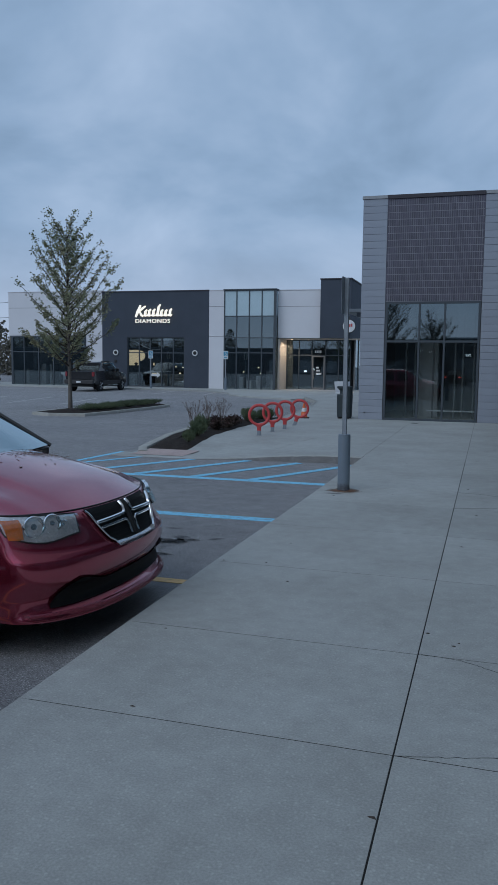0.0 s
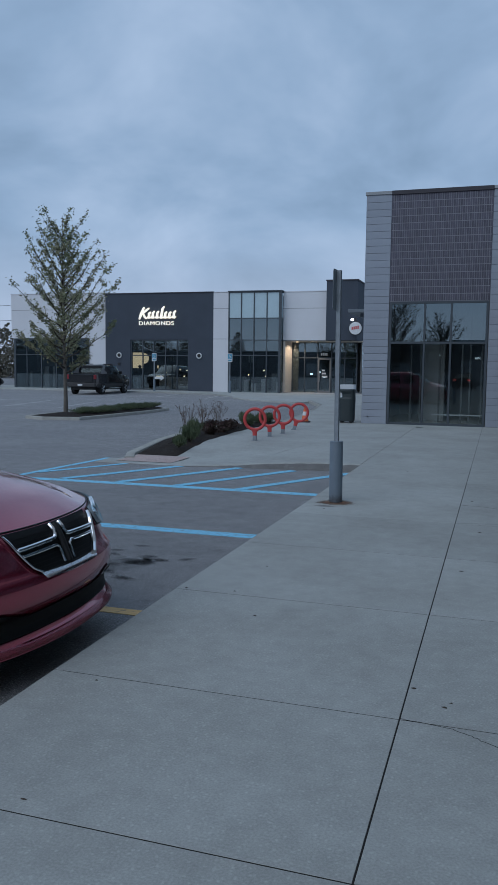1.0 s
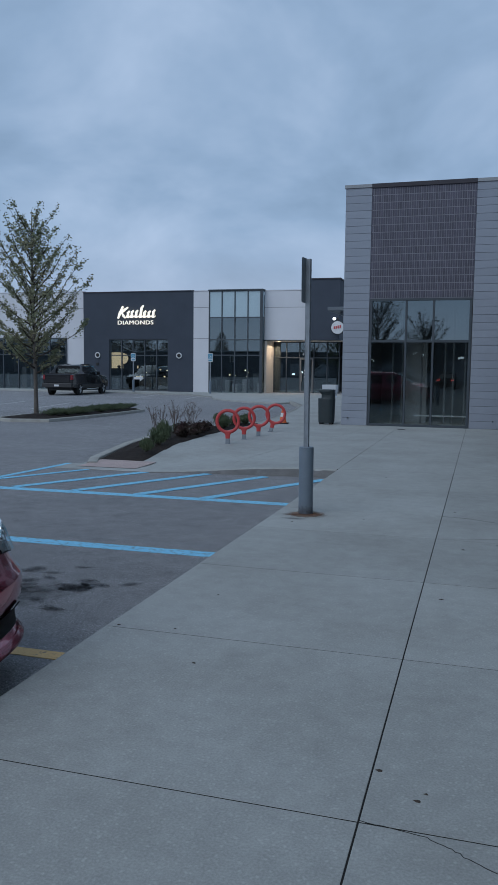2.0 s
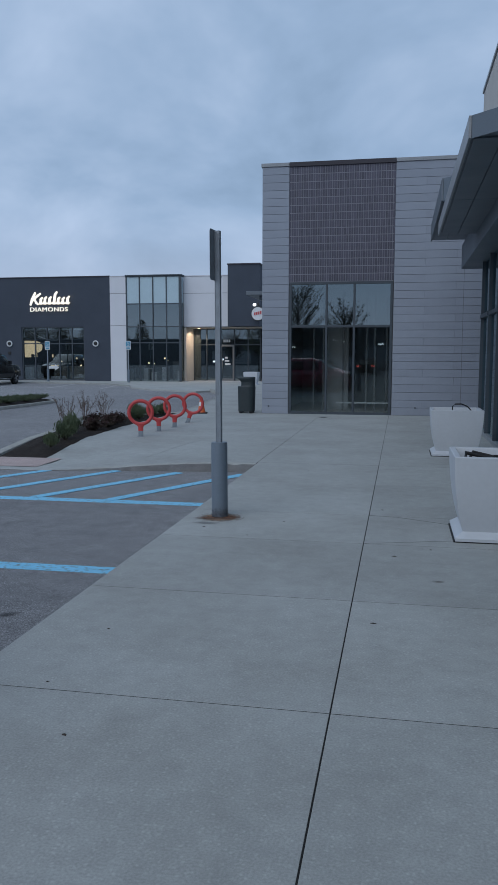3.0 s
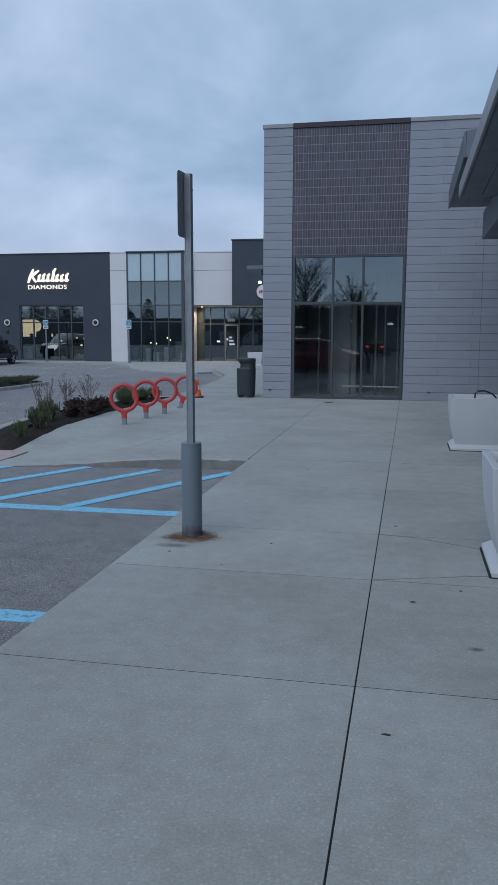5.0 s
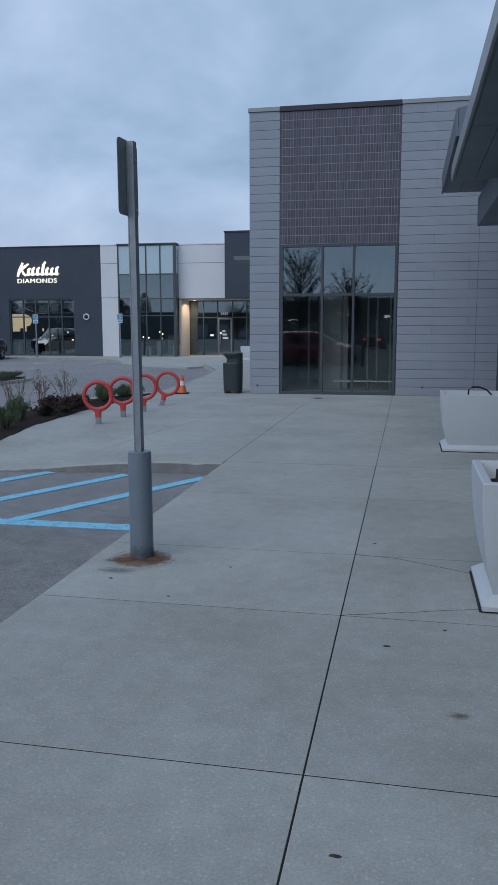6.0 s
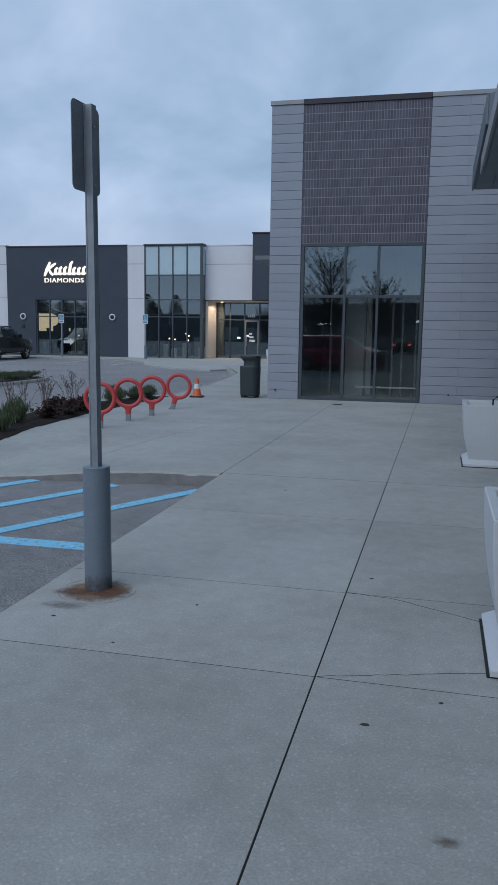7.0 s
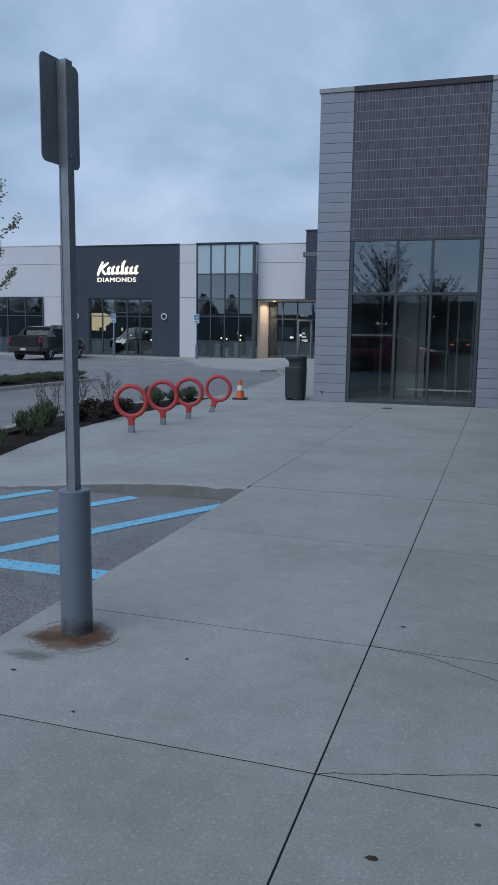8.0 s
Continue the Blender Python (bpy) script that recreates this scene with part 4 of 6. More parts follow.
def lit_sign():
    s = thing("lit_shop_sign", "lit cream script sign with small capitals on charcoal wall", "sign", (-25.1, 52.80, 4.7))
    rnd = random.Random(5)
    # slanted script strokes as plain bent bars
    def stroke(pts, w):
        bm = bmesh.new()
        rows = []
        P = [Vector((x + 0.28 * z, 0, z)) for x, z in pts]
        for i, p in enumerate(P):
            d = (P[min(i + 1, len(P) - 1)] - P[max(i - 1, 0)]).normalized()
            n = Vector((-d.z, 0, d.x)) * w / 2 * (1.0 if 0 < i < len(P) - 1 else 0.6)
            rows.append([p - n, p - n + Vector((0, -0.07, 0)), p + n + Vector((0, -0.07, 0)), p + n])
        grid(bm, rows, close=True)
        return bm
    part("script_bar", stroke([(0.05, 0.42), (0.10, 0.8), (0.2, 1.3)], 0.2), M_LETTER, s)
    part("script_bar", stroke([(0.22, 0.84), (0.42, 1.06), (0.62, 1.22)], 0.16), M_LETTER, s)
    part("script_bar", stroke([(0.26, 0.82), (0.44, 0.6), (0.62, 0.46)], 0.16), M_LETTER, s)
    for x, h in ((0.72, 0.95), (1.02, 1.0), (1.36, 1.0), (1.70, 1.34), (2.00, 0.96), (2.34, 0.95), (2.68, 1.02)):
        part("script_bar", stroke([(x + 0.10, h), (x, 0.86 * h), (x + 0.05, 0.68), (x - 0.02, 0.5)], 0.17), M_LETTER, s)
        part("script_bar", stroke([(x + 0.0, 0.54), (x + 0.12, 0.50), (x + 0.24, 0.6)], 0.10), M_LETTER, s)
    me = text_mesh("DIAMONDS", 0.40, 0.03)
    me.materials.append(M_LETTER)
    ob = new("capital_letters", me)
    w = max(v.co.x for v in me.vertices)
    ob.parent = s
    ob.matrix_local = Matrix.Translation((0.12, -0.04, 0.0)) @ Matrix.Diagonal((2.8 / w, 1, 1, 1)).to_4x4() @ pose(0, 0, 0, 90, 0, 0)


lit_sign()


def blade_sign():
    s = thing("round_hanging_sign", "round white hanging shop sign with red mark and dark rim", "sign", (-8.86, 52.45, 4.40))
    part("disc", lathe(bmesh.new(), [(0.004, -0.09), (0.42, -0.09), (0.42, 0.09), (0.004, 0.09)], 24, (0, 0, 0), "y"), M_SIGNWHITE, s)
    part("rim", tube(bmesh.new(), [(0.435 * math.cos(a), 0, 0.435 * math.sin(a)) for a in np.linspace(0, 2 * math.pi, 33)], 0.03, 8), M_TRIM, s)
    bm = bmesh.new()
    for k in range(4):
        box(bm, -0.25 + 0.13 * k, -0.16 + 0.13 * k, -0.11, -0.092, -0.1 + 0.02 * k, 0.08 + 0.03 * k)
    part("red_mark", bm, M_RED, s)
    part("bracket", boxm(-0.05, 0.05, -0.05, 0.05, 0.55, 0.672), M_TRIM, s)
    part("hanger", boxm(-0.02, 0.02, -0.02, 0.02, 0.42, 0.55), M_TRIM, s)
    part("wall_arm", boxm(-0.09, -0.03, -0.02, 0.445, 0.57, 0.63), M_TRIM, s)
    part("spot_lamp", lathe(bmesh.new(), [(0.03, 0.48), (0.10, 0.5), (0.11, 0.62), (0.03, 0.67)], 12, (-0.22, -0.1, 0)), M_COOL, s)


blade_sign()


# ---- signpost in its bollard ----
def signpost():
    s = thing("parking_signpost", "steel channel signpost set in a grey-blue pipe bollard", "signpost", (-1.518, 9.72, 0))
    part("bollard", lathe(bmesh.new(), [(0.084, -0.05), (0.084, 0.75), (0.081, 0.768), (0.07, 0.775)], 32), M_BOLLARD, s, "grey-blue painted pipe bollard", smooth=True)
    part("bollard_cap", lathe(bmesh.new(), [(0.082, 0.762), (0.0825, 0.772), (0.078, 0.7775), (0.03, 0.778)], 32), M_BOLLARD, s, smooth=True)
    # three-sided channel post, open towards the sign
    bm = bmesh.new()
    prof = [(0.028, -0.03), (0.028, 0.03), (-0.022, 0.03), (-0.022, 0.034), (-0.03, 0.034), (-0.03, 0.024), (0.022, 0.024), (0.022, -0.024), (-0.03, -0.024), (-0.03, -0.034), (-0.022, -0.034), (-0.022, -0.03)]
    prism(bm, [(x * 0.9, y * 0.85) for x, y in prof], 0.70, 2.905)
    part("post", bm, M_STEEL, s, "galvanised steel channel post")
    # rounded sign plate
    bm = bmesh.new()
    hw, hh, r = 0.152, 0.250, 0.035
    pts = []
    for cx, cz, a0 in ((hw - r, hh - r, 0), (-hw + r, hh - r, 90), (-hw + r, -hh + r, 180), (hw - r, -hh + r, 270)):
        for k in range(5):
            a = radians(a0 + 22.5 * k)
            pts.append((cx + r * math.cos(a), cz + r * math.sin(a)))
    front = [bm.verts.new((-0.034, y, 2.664 + z)) for y, z in pts]
    back = [bm.verts.new((-0.030, y, 2.664 + z)) for y, z in pts]
    bm.faces.new(front); bm.faces.new(back[::-1])
    for i in range(len(pts)):
        bm.faces.new((front[i], front[(i + 1) % len(pts)], back[(i + 1) % len(pts)], back[i]))
    part("sign_plate", bm, M_STEEL, s, "bare metal back of a rounded parking sign")
    for z in (2.45, 2.78):
        part("bolt", tube(bmesh.new(), [(0.028, 0, z), (0.036, 0, z)], 0.008, 6), M_STEEL, s)
    s.matrix_world = pose(-1.526, 9.72, 0, 0, -0.3, -6)
    # cored and refilled round patch with a partly open rim
    bm = bmesh.new()
    rows = []
    for a in np.linspace(1.9, 6.6, 60):
        w = 0.0020 * max(0.05, 0.55 + 1.6 * noise.noise((a * 1.7, 1, 4)))
        rr = 0.238 + 0.006 * noise.noise((a * 3.1, 2, 9))
        rows.append([(-1.505 + (rr + d) * math.cos(a), 9.66 + (rr + d) * math.sin(a), 0.0016) for d in (-w, w)])
    grid(bm, rows)
    tagged(part("patch_joint", bm, M_GRIME), "thin dark joint round the patched concrete at the bollard", "joint", kind="structure")
    stain("rust_stain", "pale brown rust wash on the round concrete patch", -1.505, 9.66, 0.0025, 0.232, M_RUST_MARK, 1.0)
    stain("rust_stain", "deep brown rust run beside the bollard foot", -1.43, 9.66, 0.0035, 0.19, M_RUST_DARK, 0.75, -20)
    stain("rust_stain", "deep brown rust run beside the bollard foot", -1.62, 9.60, 0.0045, 0.15, M_RUST_DARK, 0.5, 10)
    stain("damp_stain", "grey damp patch on the concrete by the bollard", -1.58, 9.36, 0.003, 0.17, M_DAMP, 0.4)
    part("rust_chip", lathe(bmesh.new(), [(0.0846, 0.0), (0.0848, 0.10)], 32), M_RUST_CHIP, s, "flaked rusty paint at the foot", smooth=True)


M_GRIME = material("joint_grime", (0.10, 0.085, 0.07), 0.95, scale=20, amount=0.6, spec=0.2)
M_RUST_MARK = decal("rust_mark", (0.235, 0.15, 0.10), 0.235, 1.05, 16.0, 0.72, 0.75)
M_RUST_DARK = decal("rust_dark", (0.15, 0.072, 0.042), 0.17, 0.2, 13.0, 0.9)
M_DAMP = decal("damp_concrete", (0.20, 0.20, 0.195), 0.17, 0.5, 12.0, 0.5)
M_RUST_CHIP = decal("rust_chip", (0.07, 0.048, 0.04), 0.135, 0.1, 34.0, 0.95)
signpost()


# ---- ring bicycle rack ----
def ring_rack(x, y, lean, turn):
    s = thing("bike_ring", "red round bicycle parking ring on a short steel stem", "bike rack", (x, y, 0), turn, group="bike rings on the plaza")
    bm = bmesh.new()
    R, r, n, m = 0.240, 0.037, 40, 10
    rows = []
    for i in range(n + 1):
        a = 2 * math.pi * i / n
        rows.append([((R + r * math.cos(b)) * math.sin(a), 1.0 * r * math.sin(b), 0.50 - (R + r * math.cos(b)) * math.cos(a)) for b in [2 * math.pi * k / m for k in range(m)]])
    grid(bm, rows, close=True)
    bmesh.ops.remove_doubles(bm, verts=bm.verts[:], dist=0.0005)
    part("ring", bm, M_RED, s, "red painted tube ring", smooth=True)
    # flared neck into the stem
    rows = []
    for z, w, d in ((0.12, 0.05, 0.032), (0.20, 0.052, 0.034), (0.235, 0.075, 0.035), (0.262, 0.13, 0.03)):
        rows.append([(w * c, d * q, z) for c, q in ((-1, -0.6), (-0.6, -1), (0.6, -1), (1, -0.6), (1, 0.6), (0.6, 1), (-0.6, 1), (-1, 0.6))])
    bm = bmesh.new()
    vr = grid(bm, rows, close=True)
    bm.faces.new(vr[0]); bm.faces.new(vr[-1])
    part("neck", bm, M_RED, s, smooth=True)
    part("stem", boxm(-0.047, 0.047, -0.03, 0.03, -0.04, 0.125, 0.006), M_STEEL, s, "bare galvanised stem")
    part("base_plate", boxm(-0.07, 0.07, -0.06, 0.06, -0.006, 0.008, 0.003), M_STEEL, s)
    s.matrix_world = pose(x, y, -0.002, 0, lean, turn)


for x, y, lean, turn in ((-4.96, 17.3, 0, 12), (-4.94, 18.47, 0, 14), (-4.87, 19.46, 1.5, 12), (-4.92, 20.8, 16, 8)):
    ring_rack(x, y, lean, turn)


# ---- planters ----
def planter(x, y, hose):
    s = thing("square_planter", "large white tapered square planter with flared foot and dark soil", "planter", (x, y, 0), group="planters along the shop front")
    def ring(h, z):
        return [(-h, -h, z), (h, -h, z), (h, h, z), (-h, h, z)]
    H = 0.775
    bm = bmesh.new()
    rows = []
    for z, h in ((0.085, 0.328), (0.14, 0.345), (0.24, 0.370), (0.34, 0.388), (0.44, 0.402), (0.54, 0.412), (0.64, 0.419), (0.72, 0.422), (H - 0.006, 0.422), (H, 0.416), (H, 0.372), (H - 0.01, 0.366), (H - 0.12, 0.355)):
        rows.append(ring(h, z))
    vr = grid(bm, rows, close=True)
    bm.faces.new(vr[0])
    bmesh.ops.bevel(bm, geom=[e for e in bm.edges if abs(e.verts[0].co.z - e.verts[1].co.z) > 0.003], offset=0.008, segments=2, affect="EDGES")
    part("body", bm, M_PLANTER, s, smooth=True)
    bm = bmesh.new()
    vr = grid(bm, [ring(0.398, 0.012), ring(0.400, 0.040), ring(0.392, 0.046), ring(0.331, 0.092)], close=True)
    bm.faces.new(vr[0]); bm.faces.new(vr[-1])
    part("foot", bm, M_PLANTER, s)
    part("rubber_pad", boxm(-0.412, 0.385, -0.386, 0.385, -0.004, 0.014), M_RUBBER, s, "black rubber pad under the foot")
    bm = bmesh.new()
    rows = [[(-0.342 + 0.0855 * i, -0.342 + 0.0855 * j, H - 0.11 + 0.03 * noise.noise((i * 0.9, j * 0.9, x))) for i in range(9)] for j in range(9)]
    grid(bm, rows)
    part("soil", bm, M_SOIL, s)
    bm = bmesh.new()
    if hose == 1:
        tube(bm, [(-0.08, -0.25, H - 0.12), (-0.075, -0.25, H + 0.06), (-0.03, -0.245, H + 0.095), (0.06, -0.24, H + 0.098), (0.16, -0.23, H + 0.06), (0.22, -0.22, H + 0.0), (0.24, -0.22, H - 0.1)], 0.011, 8)
    else:
        tube(bm, [(-0.30, -0.06, H - 0.10), (-0.29, 0.1, H - 0.02), (-0.1, 0.02, H - 0.05), (0.05, -0.12, H - 0.06), (0.2, -0.2, H - 0.05), (0.3, -0.05, H - 0.05)], 0.018, 8)
        tube(bm, [(-0.28, 0.0, H - 0.1), (-0.22, 0.14, H - 0.015), (-0.05, 0.1, H - 0.05), (0.1, 0.2, H - 0.06)], 0.016, 8)
    part("hose", bm, M_RUBBER, s, "black bent hose")
    return s


planter(1.235, 15.58, 1)
planter(1.202, 9.39, 2)
far_pl = planter(-8.5, 48.3, 2)
far_pl.location.z = -0.062


# ---- litter bin and traffic cone ----
def litter_bin():
    s = thing("litter_bin", "dark green rounded litter bin with a side opening under its lid", "litter bin", (-4.12, 24.42, 0))
    def ring(h, z, dx=0.0):
        """A rounded square outline."""
        out = []
        for k in range(28):
            a = 2 * math.pi * k / 28
            c, q = math.cos(a), math.sin(a)
            out.append((dx + h * math.copysign(abs(c) ** 0.62, c), h * math.copysign(abs(q) ** 0.62, q), z))
        return out
    def solid(name, rings, label=""):
        bm = bmesh.new()
        vr = grid(bm, rings, close=True)
        bm.faces.new(vr[0]); bm.faces.new(vr[-1])
        part(name, bm, M_BIN, s, label, smooth=False)
    solid("body", [ring(0.225, 0.05), ring(0.235, 0.07), ring(0.25, 0.76), ring(0.245, 0.785)])
    solid("hood", [ring(0.212, 0.74, 0.035), ring(0.200, 0.82, 0.046), ring(0.200, 0.90, 0.046), ring(0.232, 0.98, 0.014)])
    solid("lid", [ring(0.225, 0.97, 0.012), ring(0.245, 0.985), ring(0.246, 1.03), ring(0.235, 1.05), ring(0.20, 1.055)])
    for x in (-0.15, 0.15):
        for y in (-0.15, 0.15):
            part("foot", boxm(x - 0.04, x + 0.04, y - 0.04, y + 0.04, 0, 0.06, 0.004), M_TRIM, s)


litter_bin()


def cone():
    s = thing("traffic_cone", "small orange traffic cone with a white band on a black foot", "traffic cone", (-5.37, 23.95, 0), 10)
    part("cone", lathe(bmesh.new(), [(0.125, 0.03), (0.105, 0.08), (0.032, 0.47), (0.026, 0.475)], 20), M_ORANGE, s, smooth=True)
    part("band", lathe(bmesh.new(), [(0.083, 0.215), (0.061, 0.335)], 20), M_REFLECT, s, "white reflective band", smooth=True)
    part("foot", boxm(-0.17, 0.17, -0.17, 0.17, 0, 0.032, 0.01), M_RUBBER, s)


cone()


# ---- disabled-parking signs before the far shops ----
def far_sign(x, y):
    s = thing("parking_sign", "blue and white disabled-parking sign on a steel post", "sign", (x, y, LOT), 10, group="parking signs before the far shop")
    part("bollard", lathe(bmesh.new(), [(0.084, -0.02), (0.084, 0.9), (0.05, 0.93)], 16), M_BOLLARD, s, smooth=True)
    part("post", boxm(-0.03, 0.03, -0.02, 0.02, 0.8, 2.75), M_STEEL, s)
    part("plate", boxm(-0.17, 0.17, -0.036, -0.028, 2.22, 2.78, 0.003), M_SIGNWHITE, s)
    part("blue_field", boxm(-0.145, 0.145, -0.041, -0.037, 2.42, 2.74), M_SIGNBLUE, s)
    bm = bmesh.new()
    tube(bm, [(0.07 * math.cos(a) + 0.0, -0.044, 2.54 + 0.07 * math.sin(a)) for a in np.linspace(-2.6, 1.2, 10)], 0.011, 6)
    tube(bm, [(-0.02, -0.044, 2.69), (-0.02, -0.044, 2.58), (0.05, -0.044, 2.57), (0.08, -0.044, 2.5)], 0.013, 6)
    part("white_symbol", bm, M_SIGNWHITE, s)
    part("word_bar", boxm(-0.12, 0.12, -0.041, -0.037, 2.27, 2.36), M_SIGNBLUE, s)


far_sign(-23.1, 51.4)
far_sign(-17.1, 50.6)


# ---- vehicles ----
def wheel(parent, x, y, r, side, width=0.22):
    w = new("wheel"); w.parent = parent
    w.matrix_local = Matrix.Translation((x, y, r))
    h = width / 2
    part("tyre", lathe(bmesh.new(), [(r * 0.66, -h), (r * 0.92, -h), (r, -h * 0.7), (r, h * 0.7), (r * 0.92, h), (r * 0.66, h)], 28, (0, 0, 0), "y"), M_TYRE, w, smooth=True)
    part("rim", lathe(bmesh.new(), [(r * 0.66, -h * 0.9), (r * 0.64, side * h * 0.85), (r * 0.56, side * h * 0.6), (0.05, side * h * 0.75)], 28, (0, 0, 0), "y"), M_TRIM, w, smooth=True)
    bm = bmesh.new()
    for k in range(5):
        a = 2 * math.pi * k / 5
        c, s = math.cos(a), math.sin(a)
        tube(bm, [(0.03 * c, side * h * 0.86, 0.03 * s), (r * 0.62 * c, side * h * 0.9, r * 0.62 * s)], [r * 0.10, r * 0.13], 6)
    part("spokes", bm, M_RIM, w, "bright alloy spokes")
    return w


def minivan(at, rz, paint, label, group=""):
    """A long-nosed people carrier. Local x points forward, its front bumper near x = 0."""
    s = thing("minivan", label, "car", at, rz, group)
    W = 0.975
    side_x = [-0.825, -0.94, -1.055, -1.17, -1.285, -1.4, -1.8, -2.2, -3.0, -3.8, -4.5, -4.9, -5.05]
    S = [math.sin(radians(a)) for a in np.linspace(-90, 90, 61)]

    def nose(z):
        """How far the front stands out at a height."""
        pts = [(0.17, -0.14), (0.205, -0.03), (0.235, 0.0), (0.265, 0.0), (0.31, -0.06), (0.36, -0.085), (0.42, -0.07), (0.46, -0.03), (0.52, -0.012), (0.60, -0.006), (0.625, -0.012), (0.66, -0.05), (0.72, -0.075), (0.80, -0.11), (0.86, -0.14), (0.895, -0.18), (0.93, -0.24), (1.0, -0.36)]
        zs, xs = zip(*pts)
        return float(np.interp(z, zs, xs))

    def front(sy, z):
        """A point of the front skin, sy from -1 to 1 across."""
        a = abs(sy)
        return Vector((nose(z) - (0.19 - 0.03 * max(0.0, 1 - abs(z - 0.5) / 0.25)) * a ** 2 - 0.27 * (1 - math.sqrt(max(0.0, 1 - a ** 5))), sy * W * (0.985 if z < 0.3 else 1.0), z))

    def top_z(sy):
        return 0.897 + 0.020 * abs(sy) ** 3

    def side_z(x):
        return float(np.interp(-x, [0.72, 0.94, 1.22, 1.7, 5.0], [0.918, 0.975, 1.03, 1.05, 1.07]))

    F = [0, 0.05, 0.09, 0.13, 0.18, 0.22, 0.30, 0.36, 0.44, 0.55, 0.585, 0.63, 0.72, 0.82, 0.90, 0.96, 1.0]
    rows = []
    for f in F:
        left = []
        for x in side_x[::-1]:
            z = 0.235 + f * (side_z(x) - 0.235)
            inset = 0.05 * max(0, f - 0.75) * 4 * 0.5 + 0.05 * max(0, 0.2 - f) * 3
            left.append((x if f > 0.1 or x > -4.5 else x + 0.05, -(W - inset), z))
        mid = [front(q, 0.235 + f * (top_z(q) - 0.235)) for q in S]
        right = [(x, -y, z) for x, y, z in left[::-1]]
        rows.append(left + [tuple(p) for p in mid[1:-1]] + right)
    bm = bmesh.new()
    grid(bm, rows, close=True)
    body = part("body", bm, paint, s, smooth=True)
    # bonnet
    hood_x = [x for x in side_x if x >= -1.4]
    rows = [[tuple(front(q, top_z(q))) for q in S]]
    K = len(hood_x)
    for k, x in enumerate(hood_x):
        t = (k + 1) / K
        row = []
        for q in S:
            a = abs(q)
            xf = front(q, top_z(q)).x
            xc = -1.4 + 0.17 * (1 - a * a)
            crown = 0.155 * t ** 0.6 * (1 - a ** 2.4) + 0.030 * (math.tanh((0.56 - a) / 0.02) - 1) * 0.5 * min(1, 1.6 * t) * min(1, 3.2 - 2.6 * t) + 0.022 * (math.exp(-((a - 0.80) / 0.06) ** 2) - math.exp(-((a - 0.92) / 0.05) ** 2)) * min(1, 1.5 * t + 0.15)
            row.append((xf + (xc - xf) * t, q * (W - 0.025 * t), side_z(x) + crown))
        rows.append(row)
    bm = bmesh.new()
    grid(bm, rows)
    part("bonnet", bm, paint, s, smooth=True)
    # cabin
    cab = []
    base = [(-1.27, 0.86, 1.12), (-1.45, 0.93, 1.05), (-4.9, 0.93, 1.06), (-5.05, 0.85, 1.06)]
    roof = [(-2.15, 0.62, 1.66), (-2.35, 0.70, 1.68), (-4.65, 0.70, 1.68), (-4.85, 0.62, 1.62)]
    def loop(pts):
        r = [(x, y, z) for x, y, z in pts]
        return r + [(x, -y, z) for x, y, z in r[::-1]]
    bm = bmesh.new()
    mids = [(0.5 * (a[0] + c[0]), 0.5 * (a[1] + c[1]) + 0.03, 0.5 * (a[2] + c[2])) for a, c in zip(base, roof)]
    vr = grid(bm, [loop(base), loop(mids), loop(roof), loop([(x * 0.8 - 0.65, y * 0.6, 1.74) for x, y, z in roof])], close=True)
    bm.faces.new(vr[-1])
    part("cabin", bm, M_TRIM if paint != M_PAINT_RED else paint, s, smooth=True)
    # windscreen and side panes, a little proud
    bm = bmesh.new()
    rows = []
    for j in range(7):
        f = j / 6
        rows.append([(-1.26 - 0.88 * f + 0.12 * (1 - q * q) + 0.02, q * (0.84 - 0.22 * f), 1.145 + 0.51 * f + 0.02) for q in np.linspace(-1, 1, 9)])
    grid(bm, rows)
    part("windscreen", bm, M_WSCREEN, s, "glossy windscreen reflecting the sky", smooth=True)
    for sg in (-1, 1):
        part("windscreen_pillar", tube(bmesh.new(), [(-1.235, sg * 0.855, 1.155), (-1.69, sg * 0.745, 1.43), (-2.12, sg * 0.635, 1.69)], 0.018, 6), M_TRIM, s)
        for xa, xb in ((-1.95, -2.65), (-2.75, -3.7), (-3.8, -4.6)):
            bm = bmesh.new()
            f0, f1 = 0.12, 0.86
            q = []
            for x, f in ((xa - 0.05, f0), (xb, f0), (xb, f1), (min(xa, -2.0) - 0.1, f1)):
                q.append(bm.verts.new((x, sg * (0.935 + 0.06 * f * (1 - f) * 2 - 0.225 * f + 0.012), 1.04 + 0.63 * f)))
            fc = bm.faces.new(q)
            bmesh.ops.solidify(bm, geom=[fc], thickness=0.008)
            part("side_window", bm, M_CARGLASS, s)
        m = new("door_mirror"); m.parent = s
        part("shell", boxm(-1.82, -1.7, sg * 1.0 if sg > 0 else -1.18, 1.18 if sg > 0 else -1.0, 1.08, 1.25, 0.03, 2), paint, m)

    def patch(name, mat, q0, q1, z0, z1, off, label="", nq=10, nz=5, parent=s, taper=0.0):
        """A piece laid on the front skin, stood off by off metres."""
        bm = bmesh.new()
        rows = []
        for j in range(nz + 1):
            f = j / nz
            row = []
            for i in range(nq + 1):
                g = i / nq
                za, zb = (z(g) if callable(z) else z for z in (z0, z1))
                z = za + (zb - za) * f
                qa, qb = (q(f) if callable(q) else q for q in (q0, q1))
                sy = qa + (qb - qa) * g
                p = front(sy, z)
                d = Vector((1, 0.9 * sy * abs(sy), 0.15)).normalized()
                row.append(p + d * off)
            rows.append(row)
        grid(bm, rows)
        geom = bm.faces[:]
        bmesh.ops.solidify(bm, geom=geom, thickness=0.012)
